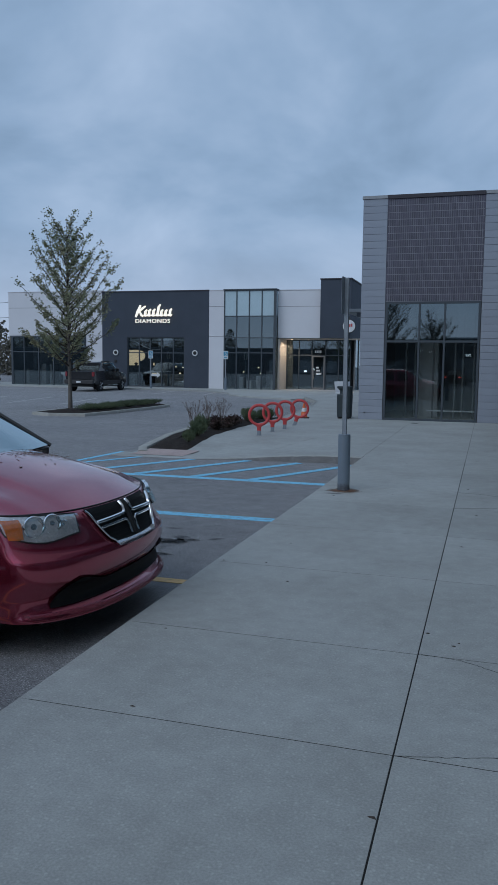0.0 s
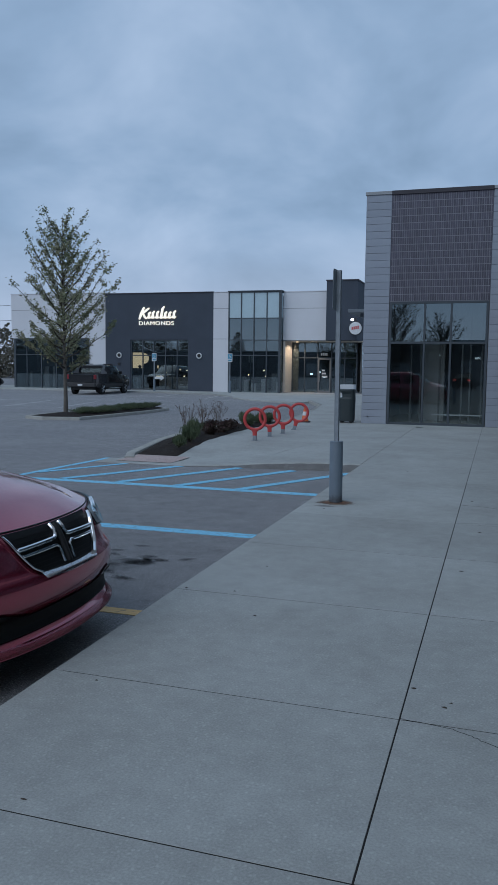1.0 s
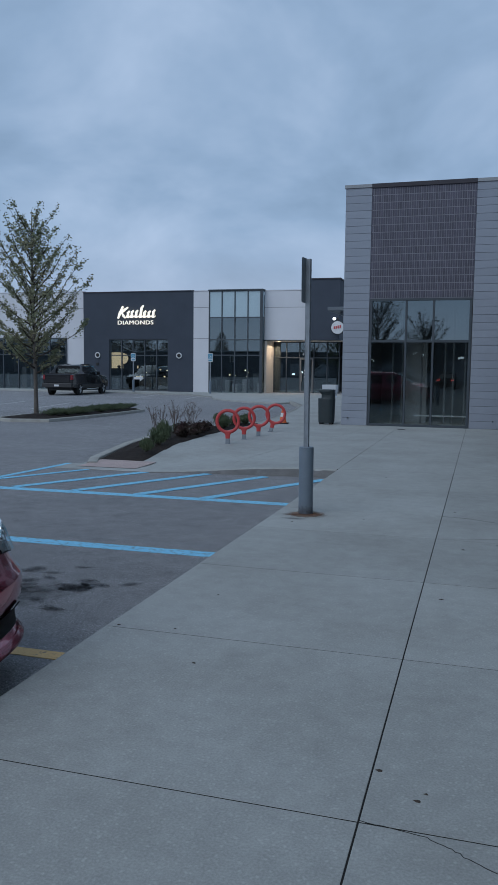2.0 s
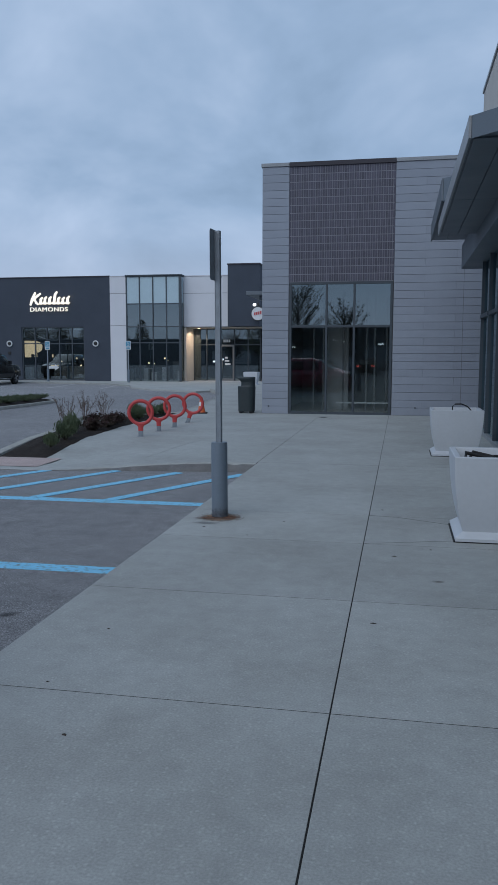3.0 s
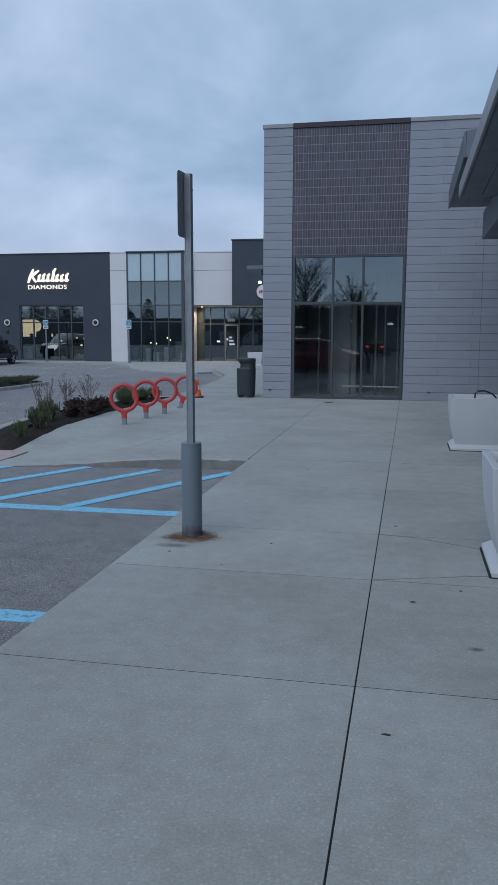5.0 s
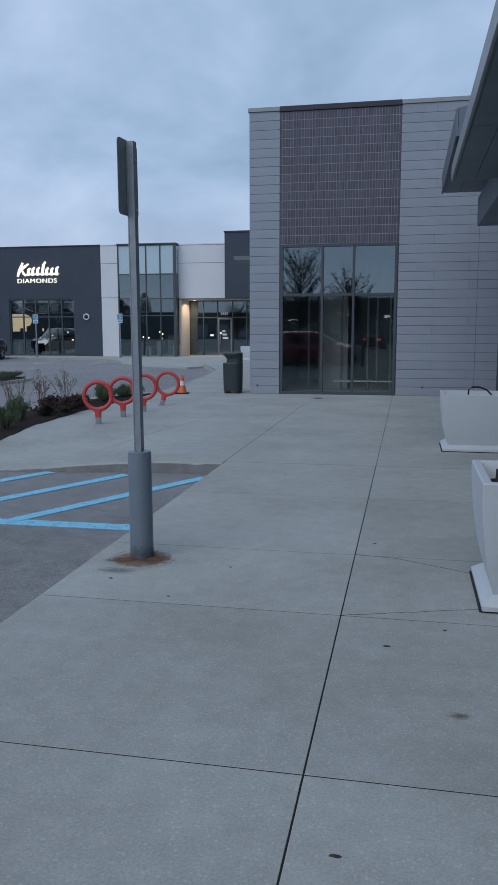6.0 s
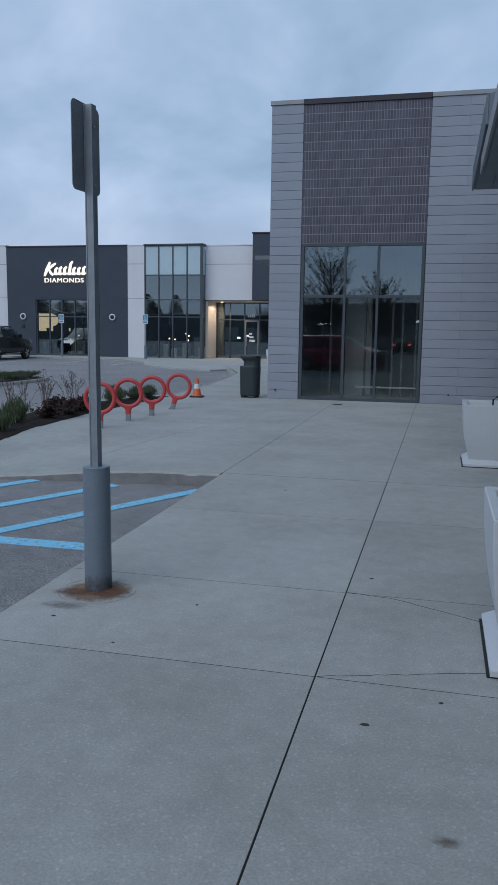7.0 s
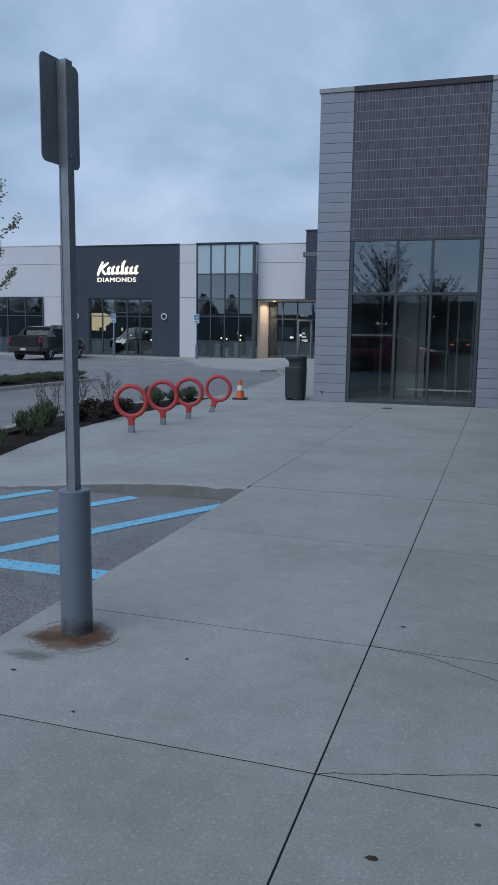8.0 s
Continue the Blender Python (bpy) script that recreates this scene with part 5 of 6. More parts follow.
        return part(name, bm, mat, parent, label, smooth=True)

    # grille with its chrome frame and crossed bars
    gw = lambda f: 0.285 + 0.175 * f ** 0.6
    grille = patch("grille", M_TRIM, lambda f: -gw(f), lambda f: gw(f), 0.645, 0.888, 0.010, "black mesh grille with chrome frame")
    def rod(name, pts, r, mat, parent, off=0.022):
        """A rounded bar laid along points (sy, z) of the front skin."""
        P = [front(q, z) + Vector((1, 0.9 * q * abs(q), 0.15)).normalized() * off for q, z in pts]
        return part(name, tube(bmesh.new(), P, r, 8), mat, parent, smooth=True)
    # four bent chrome brackets meeting at the badge cross
    for sg in (-1, 1):
        hi_w, lo_w = gw(0.60), gw(0.44)
        rod("chrome_bracket", [(sg * (hi_w + (0.085 - hi_w) * t), 0.795 + 0.010 * t) for t in np.linspace(0, 1, 9)] + [(sg * 0.062, 0.812), (sg * 0.054, 0.835), (sg * 0.052, 0.86), (sg * 0.052, 0.882)], 0.0135, M_CHROME, grille)
        rod("chrome_bracket", [(sg * (lo_w + (0.085 - lo_w) * t), 0.758 + 0.008 * t) for t in np.linspace(0, 1, 9)] + [(sg * 0.064, 0.755), (sg * 0.056, 0.735), (sg * 0.054, 0.70), (sg * 0.054, 0.665)], 0.010, M_CHROME, grille)
    part("badge_core", tube(bmesh.new(), [front(0, z) + Vector((0.018, 0, 0)) for z in (0.66, 0.72, 0.78, 0.83, 0.88)], 0.022, 8), M_TRIM, grille, smooth=True)
    patch("chrome_frame", M_CHROME, lambda f: -0.290 - 0.012 * f, lambda f: 0.31 + 0.02 * f, lambda g: 0.622 - 0.010 * math.sin(math.pi * g), lambda g: 0.652 - 0.006 * math.sin(math.pi * g), 0.020, parent=grille, nq=18, nz=3)
    rod("chrome_frame", [(-gw(f) - 0.005, 0.655 + 0.225 * f) for f in np.linspace(0, 1, 9)], 0.007, M_CHROME, grille)
    rod("chrome_frame", [(gw(f) + 0.005, 0.645 + 0.225 * f) for f in np.linspace(0, 1, 9)], 0.019, M_CHROME, grille)
    rod("shut_line", [(q, top_z(q) - 0.003) for q in np.linspace(-0.985, 0.985, 41)], 0.005, M_TRIM, s, 0.003)
    for k in range(9):
        patch("mesh_slat", M_GREYTRIM_DARK, lambda f, k=k: -gw(0.1 * k + 0.05) + 0.02, lambda f, k=k: gw(0.1 * k + 0.05) - 0.02, 0.65 + 0.0255 * k, 0.654 + 0.0255 * k, 0.016, parent=grille, nz=1, nq=10)
    # lower air intake and lip
    patch("air_intake", M_TRIM, -0.83, 0.80, lambda g: 0.315 + 0.005 * math.cos(math.pi * (g - 0.5)), lambda g: float(np.interp(abs(2 * g - 1) * 0.86, [0.0, 0.38, 0.45, 0.66, 0.70, 0.78, 0.83, 0.86], [0.425, 0.42, 0.435, 0.485, 0.482, 0.445, 0.38, 0.34])), 0.016, "black lower intake", nq=40, nz=12)
    patch("bumper_lip", paint, -0.95, 0.95, 0.246, 0.290, 0.016, nq=30, nz=3)
    patch("bumper_valance", M_TRIM, -0.90, 0.90, 0.222, 0.246, -0.006, nq=24, nz=2)
    # headlamps
    for sg in (-1, 1):
        lo = lambda g: float(np.interp(g, [0, 0.25, 0.5, 0.68, 0.85, 1], [0.766, 0.755, 0.738, 0.733, 0.748, 0.79]))
        hi = lambda g: 0.882 + 0.030 * g
        q0 = (lambda f, sg=sg: sg * (0.585 - 0.035 * f))
        q1 = (lambda f, sg=sg: sg * (0.978))
        lamp = patch("headlamp", M_LAMPBACK, q0, q1, lo, hi, 0.004, "clear headlamp with amber corner lens", nq=14, nz=6)
        patch("amber_lens", M_AMBER, (lambda f, sg=sg: sg * (0.925 - 0.02 * f)), (lambda f, sg=sg: sg * 0.974), 0.765, 0.885, 0.016, parent=lamp, nq=4)
        for qq, rr, zz in ((0.855, 0.066, 0.835), (0.745, 0.056, 0.845), (0.675, 0.030, 0.826)):
            p = front(sg * qq, zz) + Vector((-0.006, 0, 0))
            bm = bmesh.new()
            lathe(bm, [(rr * 1.08, -0.01), (rr * 1.08, 0.016), (rr * 0.96, 0.02), (rr * 0.78, 0.002), (rr * 0.35, -0.02), (rr * 0.3, 0.012), (rr * 0.05, 0.014)], 24, (0, 0, 0), "z")
            ob = part("reflector_bowl", bm, M_CHROME, lamp, smooth=True)
            ob.matrix_local = Matrix.Translation(p) @ pose(0, 0, 0, 0, 78, 35 * sg)
        pl = patch("lens", M_LAMPGLASS, q0, q1, lambda g: lo(g) + 0.004, lambda g: hi(g) - 0.004, 0.030, parent=lamp, nq=14, nz=6)
        pl.visible_shadow = False
        edge = [(sg * (0.585 + 0.393 * g), lo(g)) for g in np.linspace(0, 1, 9)] + [(sg * (0.978 - 0.428 * g), hi(1 - g)) for g in np.linspace(0, 1, 9)] + [(sg * 0.585, lo(0))]
        rod("lamp_seal", edge, 0.005, M_TRIM, lamp, 0.010)
        # rear lamps
        part("tail_lamp", boxm(-5.07, -4.95, sg * 0.80 if sg > 0 else -0.96, 0.96 if sg > 0 else -0.80, 0.8, 1.1, 0.01), M_TAIL, s)
    part("wiper_cowl", boxm(-1.42, -1.2, -0.78, 0.78, 1.08, 1.155, 0.01), M_TRIM, s)
    part("wiper", tube(bmesh.new(), [(-1.24, -0.5, 1.18), (-1.22, 0.1, 1.20)], 0.009, 6), M_TRIM, s)
    part("wiper", tube(bmesh.new(), [(-1.22, 0.1, 1.18), (-1.32, 0.68, 1.19)], 0.009, 6), M_TRIM, s)
    # closed slabs under the van, sized to keep light off the ground below
    part("underbody", boxm(-4.9, -0.34, -0.80, 0.80, 0.19, 0.32), M_TRIM, s)
    part("sill_guard", boxm(-3.7, -1.36, -0.93, 0.93, 0.15, 0.29, 0.02), M_TRIM, s)
    part("floor_pan", boxm(-4.8, -1.0, -0.84, 0.84, 0.30, 0.34), M_TRIM, s)
    part("rear_plate_bar", boxm(-5.085, -5.07, -0.26, 0.26, 0.75, 0.9), M_SIGNWHITE, s)
    for x in (-0.98, -4.06):
        for sg in (-1, 1):
            part("wheel_arch", lathe(bmesh.new(), [(0.38, 0.0), (0.38, sg * 0.012), (0.34, sg * 0.012)], 28, (x, sg * W, 0.33), "y"), M_TRIM, s)
            wheel(s, x, sg * (W - 0.10), 0.33, sg, 0.22)
    return s


M_WSCREEN = glass("windscreen_glass", (0.22, 0.25, 0.26), strength=0.36)
M_GREYTRIM_DARK = material("dark_mesh", (0.03, 0.03, 0.032), 0.5, scale=20, amount=0.3)
van = minivan((-2.02, 4.12, LOT), 0, M_PAINT_RED, "dark red people carrier with chrome grille, parked at the kerb")
rnd = random.Random(8)
bm = bmesh.new()
for k in range(150):
    # fallen petals lie along the edge of the bonnet's rear half
    q = rnd.uniform(-0.85, 0.85)
    a = abs(q)
    t = 0.92 - 0.22 * abs(rnd.gauss(0, 0.6))
    xf = -0.25 - 0.19 * a ** 2 - 0.27 * (1 - math.sqrt(1 - a ** 5))
    x = xf + (-1.4 + 0.17 * (1 - a * a) - xf) * t
    z = float(np.interp(0.71 + 0.69 * t, [0.72, 0.94, 1.22, 1.7], [0.918, 0.975, 1.03, 1.05])) + 0.155 * t ** 0.6 * (1 - a ** 2.4) + 0.008
    c = Vector((x - 2.02, q * 0.95 + 4.12, z + LOT))
    s2 = rnd.uniform(0.006, 0.014)
    r = rnd.uniform(0, 6.28)
    vs = [bm.verts.new(c + Vector((s2 * math.cos(r + b) * (1.6 if i % 2 else 0.7), s2 * math.sin(r + b) * (1.6 if i % 2 else 0.7), rnd.uniform(0, 0.004)))) for i, b in enumerate((0, 1.57, 3.14, 4.71))]
    bm.faces.new(vs)
tagged(part("fallen_blossom", bm, M_DRY), "brown fallen blossom lying on the car bonnet", "petals", kind="stuff")


def pickup(at, rz):
    s = thing("pickup_truck", "black four-door pickup with covered bed and grey sail panels", "car", at, rz)
    # local y points forward, its tail near y = -2.8
    def hull(name, secs, mat, parent=s, label="", bevel=0.0):
        bm = bmesh.new()
        rows = []
        for y, w0, z0, w1, z1 in secs:
            rows.append([(-w0, y, z0), (-w0 * 1.01, y, (z0 + z1) / 2), (-w1, y, z1 - 0.03), (-w1 + 0.04, y, z1), (w1 - 0.04, y, z1), (w1, y, z1 - 0.03), (w0 * 1.01, y, (z0 + z1) / 2), (w0, y, z0)])
        vr = grid(bm, rows, close=True)
        bm.faces.new(vr[0]); bm.faces.new(vr[-1])
        return part(name, bm, mat, parent, label, smooth=True)
    hull("body", [(-2.74, 0.98, 0.60, 0.97, 1.31), (-2.6, 1.0, 0.55, 0.99, 1.34), (-1.1, 1.01, 0.5, 0.98, 1.35), (1.2, 1.01, 0.5, 0.98, 1.27), (2.2, 1.0, 0.5, 0.94, 1.22), (2.6, 0.97, 0.5, 0.88, 1.15), (2.8, 0.88, 0.55, 0.8, 1.05)], M_PAINT_BLACK, label="black bodywork")
    part("cladding", boxm(-1.025, 1.025, -2.5, 2.4, 0.46, 0.70, 0.02), M_GREYTRIM_DARK, s)
    hull("cabin", [(-1.25, 0.92, 1.30, 0.72, 1.86), (-1.0, 0.94, 1.30, 0.78, 1.92), (0.35, 0.94, 1.26, 0.78, 1.94), (0.6, 0.94, 1.25, 0.76, 1.90), (1.45, 0.92, 1.22, 0.84, 1.26)], M_PAINT_BLACK)
    for sg in (-1, 1):
        bm = bmesh.new()
        a = [(sg * 0.975, -1.0, 1.33), (sg * 0.975, -2.0, 1.33), (sg * 0.84, -1.32, 1.80), (sg * 0.80, -1.0, 1.88)]
        f = bm.faces.new([bm.verts.new(p) for p in a])
        bmesh.ops.solidify(bm, geom=[f], thickness=0.05)
        part("sail_panel", bm, M_ROOF, s, "grey sail panel")
        for ya, yb, zc in ((-0.9, 0.0, 1.86), (0.08, 0.95, 1.86)):
            bm = bmesh.new()
            f0 = 0.08
            pts = [(sg * 0.945, ya, 1.36), (sg * 0.945, yb + (0.2 if yb > 0.5 else 0), 1.34), (sg * 0.825, yb - (0.3 if yb > 0.5 else 0), zc), (sg * 0.825, ya, zc)]
            f = bm.faces.new([bm.verts.new(p) for p in pts])
            bmesh.ops.solidify(bm, geom=[f], thickness=0.01)
            part("side_window", bm, M_CARGLASS, s)
        part("tail_lamp", boxm(sg * 0.86 if sg > 0 else -1.0, 1.0 if sg > 0 else -0.86, -2.765, -2.60, 0.98, 1.27, 0.01), M_TAIL_OFF, s, "red tail lamp")
        part("door_mirror", boxm(sg * 1.0 if sg > 0 else -1.2, 1.2 if sg > 0 else -1.0, 0.75, 0.87, 1.26, 1.50, 0.02), M_PAINT_BLACK, s)
        part("head_lamp", boxm(sg * 0.55 if sg > 0 else -0.85, 0.85 if sg > 0 else -0.55, 2.72, 2.81, 0.88, 1.05, 0.01), M_GREYTRIM, s)
        part("roof_rail", boxm(sg * 0.68 - 0.02, sg * 0.68 + 0.02, -0.95, 0.35, 1.935, 1.975), M_TRIM, s)
        part("running_board", boxm(sg * 0.98 if sg > 0 else -1.08, 1.08 if sg > 0 else -0.98, -0.9, 1.0, 0.36, 0.41, 0.01), M_CHROME, s)
    part("tailgate", boxm(-0.80, 0.80, -2.775, -2.70, 0.78, 1.30, 0.02), M_PAINT_BLACK, s)
    part("rear_bumper", boxm(-1.0, 1.0, -2.92, -2.70, 0.50, 0.76, 0.03, 2), M_GREYTRIM_DARK, s)
    part("bed_cover", boxm(-0.9, 0.9, -2.65, -1.2, 1.335, 1.37, 0.01), M_TRIM, s)
    bm = bmesh.new()
    f = bm.faces.new([bm.verts.new(p) for p in ((-0.76, -1.33, 1.40), (0.76, -1.33, 1.40), (0.66, -1.20, 1.83), (-0.66, -1.20, 1.83))])
    bmesh.ops.solidify(bm, geom=[f], thickness=0.01)
    part("rear_window", bm, M_CARGLASS, s)
    part("plate_bar", boxm(-0.16, 0.16, -2.935, -2.922, 0.56, 0.68), M_SIGNWHITE, s)
    part("underbody", boxm(-0.8, 0.8, -2.4, 2.4, 0.3, 0.46), M_TRIM, s)
    for y in (-1.75, 1.75):
        for sg in (-1, 1):
            w = wheel(s, 0, 0, 0.39, sg, 0.26)
            w.matrix_local = Matrix.Translation((sg * 0.92, y, 0.39)) @ pose(0, 0, 0, 0, 0, -90)
            part("wheel_arch", lathe(bmesh.new(), [(0.44, 0), (0.44, 0.014), (0.40, 0.014)], 24, (0, 0, 0), "y"), M_TRIM, s).matrix_local = Matrix.Translation((sg * 1.0 - (0.007 if sg > 0 else -0.007), y, 0.40)) @ pose(0, 0, 0, 0, 0, -90 * sg)


pickup((-25.0, 46.9, LOT), 3)


def sedan(at, rz, paint, label, group, lit=False):
    s = thing("parked_car", label, "car", at, rz, group)
    prof = [(-2.3, 0.35, 0.75), (-2.25, 0.3, 0.98), (-1.55, 0.25, 1.02), (-0.9, 0.25, 1.02), (0.8, 0.25, 0.98), (1.9, 0.25, 0.85), (2.25, 0.3, 0.70), (2.32, 0.36, 0.58)]
    bm = bmesh.new()
    rows = []
    for x, z0, z1 in prof:
        w = 0.90 if abs(x) < 2.1 else 0.80
        rows.append([(x, -w * 0.97, z0), (x, -w, (z0 + z1) / 2), (x, -w * 0.96, z1 - 0.06), (x, -w * 0.8, z1), (x, w * 0.8, z1), (x, w * 0.96, z1 - 0.06), (x, w, (z0 + z1) / 2), (x, w * 0.97, z0)])
    vr = grid(bm, rows, close=True)
    bm.faces.new(vr[0]); bm.faces.new(vr[-1])
    part("body", bm, paint, s, smooth=True)
    bm = bmesh.new()
    rows = []
    for x, w0, w1, z1 in ((-1.85, 0.74, 0.7, 1.03), (-1.15, 0.8, 0.60, 1.38), (-0.5, 0.82, 0.62, 1.46), (0.1, 0.82, 0.62, 1.45), (1.1, 0.78, 0.7, 1.0)):
        rows.append([(x, -w0, 0.97), (x, -w1, z1 - 0.03), (x, -w1 + 0.08, z1), (x, w1 - 0.08, z1), (x, w1, z1 - 0.03), (x, w0, 0.97)])
    vr = grid(bm, rows, close=True)
    part("cabin", bm, M_TRIM, s, "dark glazed cabin", smooth=True)
    part("roof", boxm(-1.0, 0.05, -0.58, 0.58, 1.44, 1.475, 0.012), paint, s)
    for sg in (-1, 1):
        part("tail_lamp", boxm(-2.33, -2.2, sg * 0.5 if sg > 0 else -0.80, 0.80 if sg > 0 else -0.5, 0.76, 0.9, 0.01), M_REDGLOW if lit else M_TAIL, s)
        part("head_lamp", boxm(2.12, 2.27, sg * 0.5 if sg > 0 else -0.78, 0.78 if sg > 0 else -0.5, 0.6, 0.72, 0.01), M_LAMPBACK, s)
        for x in (-1.4, 1.4):
            wheel(s, x, sg * 0.82, 0.32, sg, 0.2)
    part("underbody", boxm(-2.1, 2.1, -0.75, 0.75, 0.18, 0.3), M_TRIM, s)
    return s


sedan((-38.9, 52.0, LOT), 75, M_PAINT_BLACK, "black saloon car parked beyond the far shop", "parked cars")
# cars on the lot behind the walker, mirrored in the windows
# the next two, added out of view, also shade the van and its ground
sedan((-4.6, 1.0, LOT), 0, M_PAINT_SILVER, "silver saloon car parked beside the red people carrier", "parked cars")
sedan((-4.7, -1.7, LOT), 0, M_PAINT_BLACK, "black saloon car parked nose to the kerb", "parked cars")
sedan((-6.5, -6.5, LOT), 0, M_PAINT_SILVER, "silver saloon car parked nose to the kerb", "parked cars")
sedan((-6.0, -12.0, LOT), 0, M_PAINT_BLACK, "black saloon car parked nose to the kerb", "parked cars")
sedan((-7.0, -31.0, LOT), -80, M_PAINT_SILVER, "silver saloon car with lit tail lamps on the drive", "parked cars", True)
sedan((-2.4, -28.0, LOT), -85, M_PAINT_BLACK, "black saloon car with lit tail lamps on the drive", "parked cars", True)


# ---- plants ----
def leaf_mesh(name, centres, size, mat, parent, seed, label="", flat=0.5, up=0.0, slim=0.5):
    """Many small folded leaves at the given places, as one mesh."""
    rnd = np.random.RandomState(seed)
    C = np.array(centres)
    n = len(C)
    d = rnd.normal(size=(n, 3)); d /= np.linalg.norm(d, axis=1)[:, None]
    d[:, 2] = d[:, 2] * flat + up
    d /= np.linalg.norm(d, axis=1)[:, None]
    u = np.cross(d, rnd.normal(size=(n, 3))); u /= np.linalg.norm(u, axis=1)[:, None]
    w = np.cross(d, u); w /= np.linalg.norm(w, axis=1)[:, None]
    s = size * rnd.uniform(0.6, 1.3, size=(n, 1))
    V = np.stack([C - d * s, C + u * s * slim + w * s * 0.15, C + d * s, C - u * s * slim + w * s * 0.15], axis=1).reshape(-1, 3)
    faces = []
    for i in range(n):
        a = 4 * i
        faces += [(a, a + 1, a + 2), (a, a + 2, a + 3)]
    me = bpy.data.meshes.new(name)
    me.from_pydata([tuple(v) for v in V], [], faces)
    me.materials.append(mat)
    ob = new(name, me)
    ob.parent = parent
    if label:
        tagged(ob, label)
    return ob


def tree(at, height, spread, first, leaves, leaf_size, label, seed, trunk_r=0.075, limbs=34, group="", twigs=5, mat=None, taper=0.62):
    rnd = random.Random(seed)
    s = thing("tree", label, "tree", at, 0, group)
    bm = bmesh.new()
    pts = []
    for k in range(12):
        f = k / 11
        pts.append((0.10 * math.sin(2.1 * f + seed) * f, 0.08 * math.sin(3.3 * f + 2 * seed) * f, height * 0.93 * f - 0.1 * (k == 0)))
    tube(bm, pts, [trunk_r * (1.25 if k == 0 else (1 - k / 11) ** 0.8 + 0.06) for k in range(12)], 10)
    part("trunk", bm, M_BARK, s, smooth=True)
    trunk_at = lambda f: Vector((0.10 * math.sin(2.1 * f + seed) * f, 0.08 * math.sin(3.3 * f + 2 * seed) * f, height * 0.93 * f))
    bm = bmesh.new()
    centres = []
    for i in range(limbs):
        g = (i + rnd.random()) / limbs
        f = first + (0.90 - first) * g
        reach = spread * (0.78 + 0.30 * math.sin(math.pi * min(1, 0.15 + 0.9 * g))) * (1.0 - taper * g ** 1.6) * rnd.uniform(0.5, 1.12)
        az = i * 2.399 + rnd.uniform(-0.4, 0.4)
        rise = (0.30 + 1.05 * g) * rnd.uniform(0.8, 1.2)
        base = trunk_at(f)
        P = []
        for k in range(7):
            t = k / 6
            out = reach * t
            P.append(base + Vector((math.cos(az) * out, math.sin(az) * out, reach * rise * t + 0.25 * reach * t * t)) + Vector((rnd.gauss(0, 0.03), rnd.gauss(0, 0.03), rnd.gauss(0, 0.03))) * t)
        r0 = trunk_r * 0.38 * (1.1 - 0.75 * g)
        tube(bm, P, [r0 * (1 - 0.85 * k / 6) + 0.003 for k in range(7)], 6)
        for j in range(max(2, int(twigs * (0.5 + 0.6 * reach / spread)))):
            k = rnd.randint(2, 6)
            q = P[k]
            a2 = az + rnd.uniform(-1.5, 1.5)
            l2 = reach * rnd.uniform(0.18, 0.42) * (1.2 - 0.1 * k)
            Q = [q, q + Vector((math.cos(a2) * l2 * 0.5, math.sin(a2) * l2 * 0.5, l2 * 0.35)), q + Vector((math.cos(a2) * l2 * 0.9, math.sin(a2) * l2 * 0.9, l2 * 0.9))]
            tube(bm, Q, [0.006, 0.004, 0.002], 4, cap=False)
            for m in range(int(leaves * (1.75 - 1.2 * g)) if leaves > 2 else leaves):
                t = rnd.uniform(0.15, 1.05)
                c = Q[0].lerp(Q[1], min(1, 2 * t)) if t < 0.5 else Q[1].lerp(Q[2], 2 * t - 1)
                centres.append(c + Vector((rnd.gauss(0, 0.055), rnd.gauss(0, 0.055), rnd.gauss(0, 0.05))))
        for m in range(leaves * 2):
            t = rnd.uniform(0.25, 1.05) * 6
            k = min(5, int(t))
            centres.append(P[k].lerp(P[k + 1], t - k) + Vector((rnd.gauss(0, 0.06), rnd.gauss(0, 0.06), rnd.gauss(0, 0.05))))
    part("branching", bm, M_TWIG, s)
    if leaves:
        ob = leaf_mesh("crown", centres, leaf_size, mat or M_LEAF, s, seed, "sparse young spring leaves")
    return s


tree((-14.75, 25.35, -0.02), 7.6, 1.80, 0.20, 15, 0.052, "young street tree with sparse olive-green spring leaves", 4, 0.075, 76, twigs=9, taper=0.60)
# trees behind the walker and beside the far shop
for k, (x, y, h, sp, lv) in enumerate(((-8.6, -20.0, 8.2, 2.7, 3), (-4.3, -20.0, 5.7, 2.0, 3), (-19.0, -26.0, 5.4, 2.4, 3), (-28.0, -24.0, 5.2, 2.4, 3))):
    tree((x, y, LOT), h, sp, 0.25, lv, 0.06, "bare-branched street tree with first buds in the car park", 20 + k, 0.10, 84, "trees in the car park", twigs=26, mat=M_FARTREE, taper=0.35)
for k, (x, y, h) in enumerate(((-45.5, 62.0, 6.0), (-50.5, 66.0, 7.0), (-42.5, 70.0, 5.2), (-57.0, 70.0, 6.5))):
    tree((x, y, LOT), h, 2.6, 0.12, 14, 0.13, "broad tree with dull green leaves beyond the shops", 40 + k, 0.12, 30, "far trees", mat=M_FARTREE)


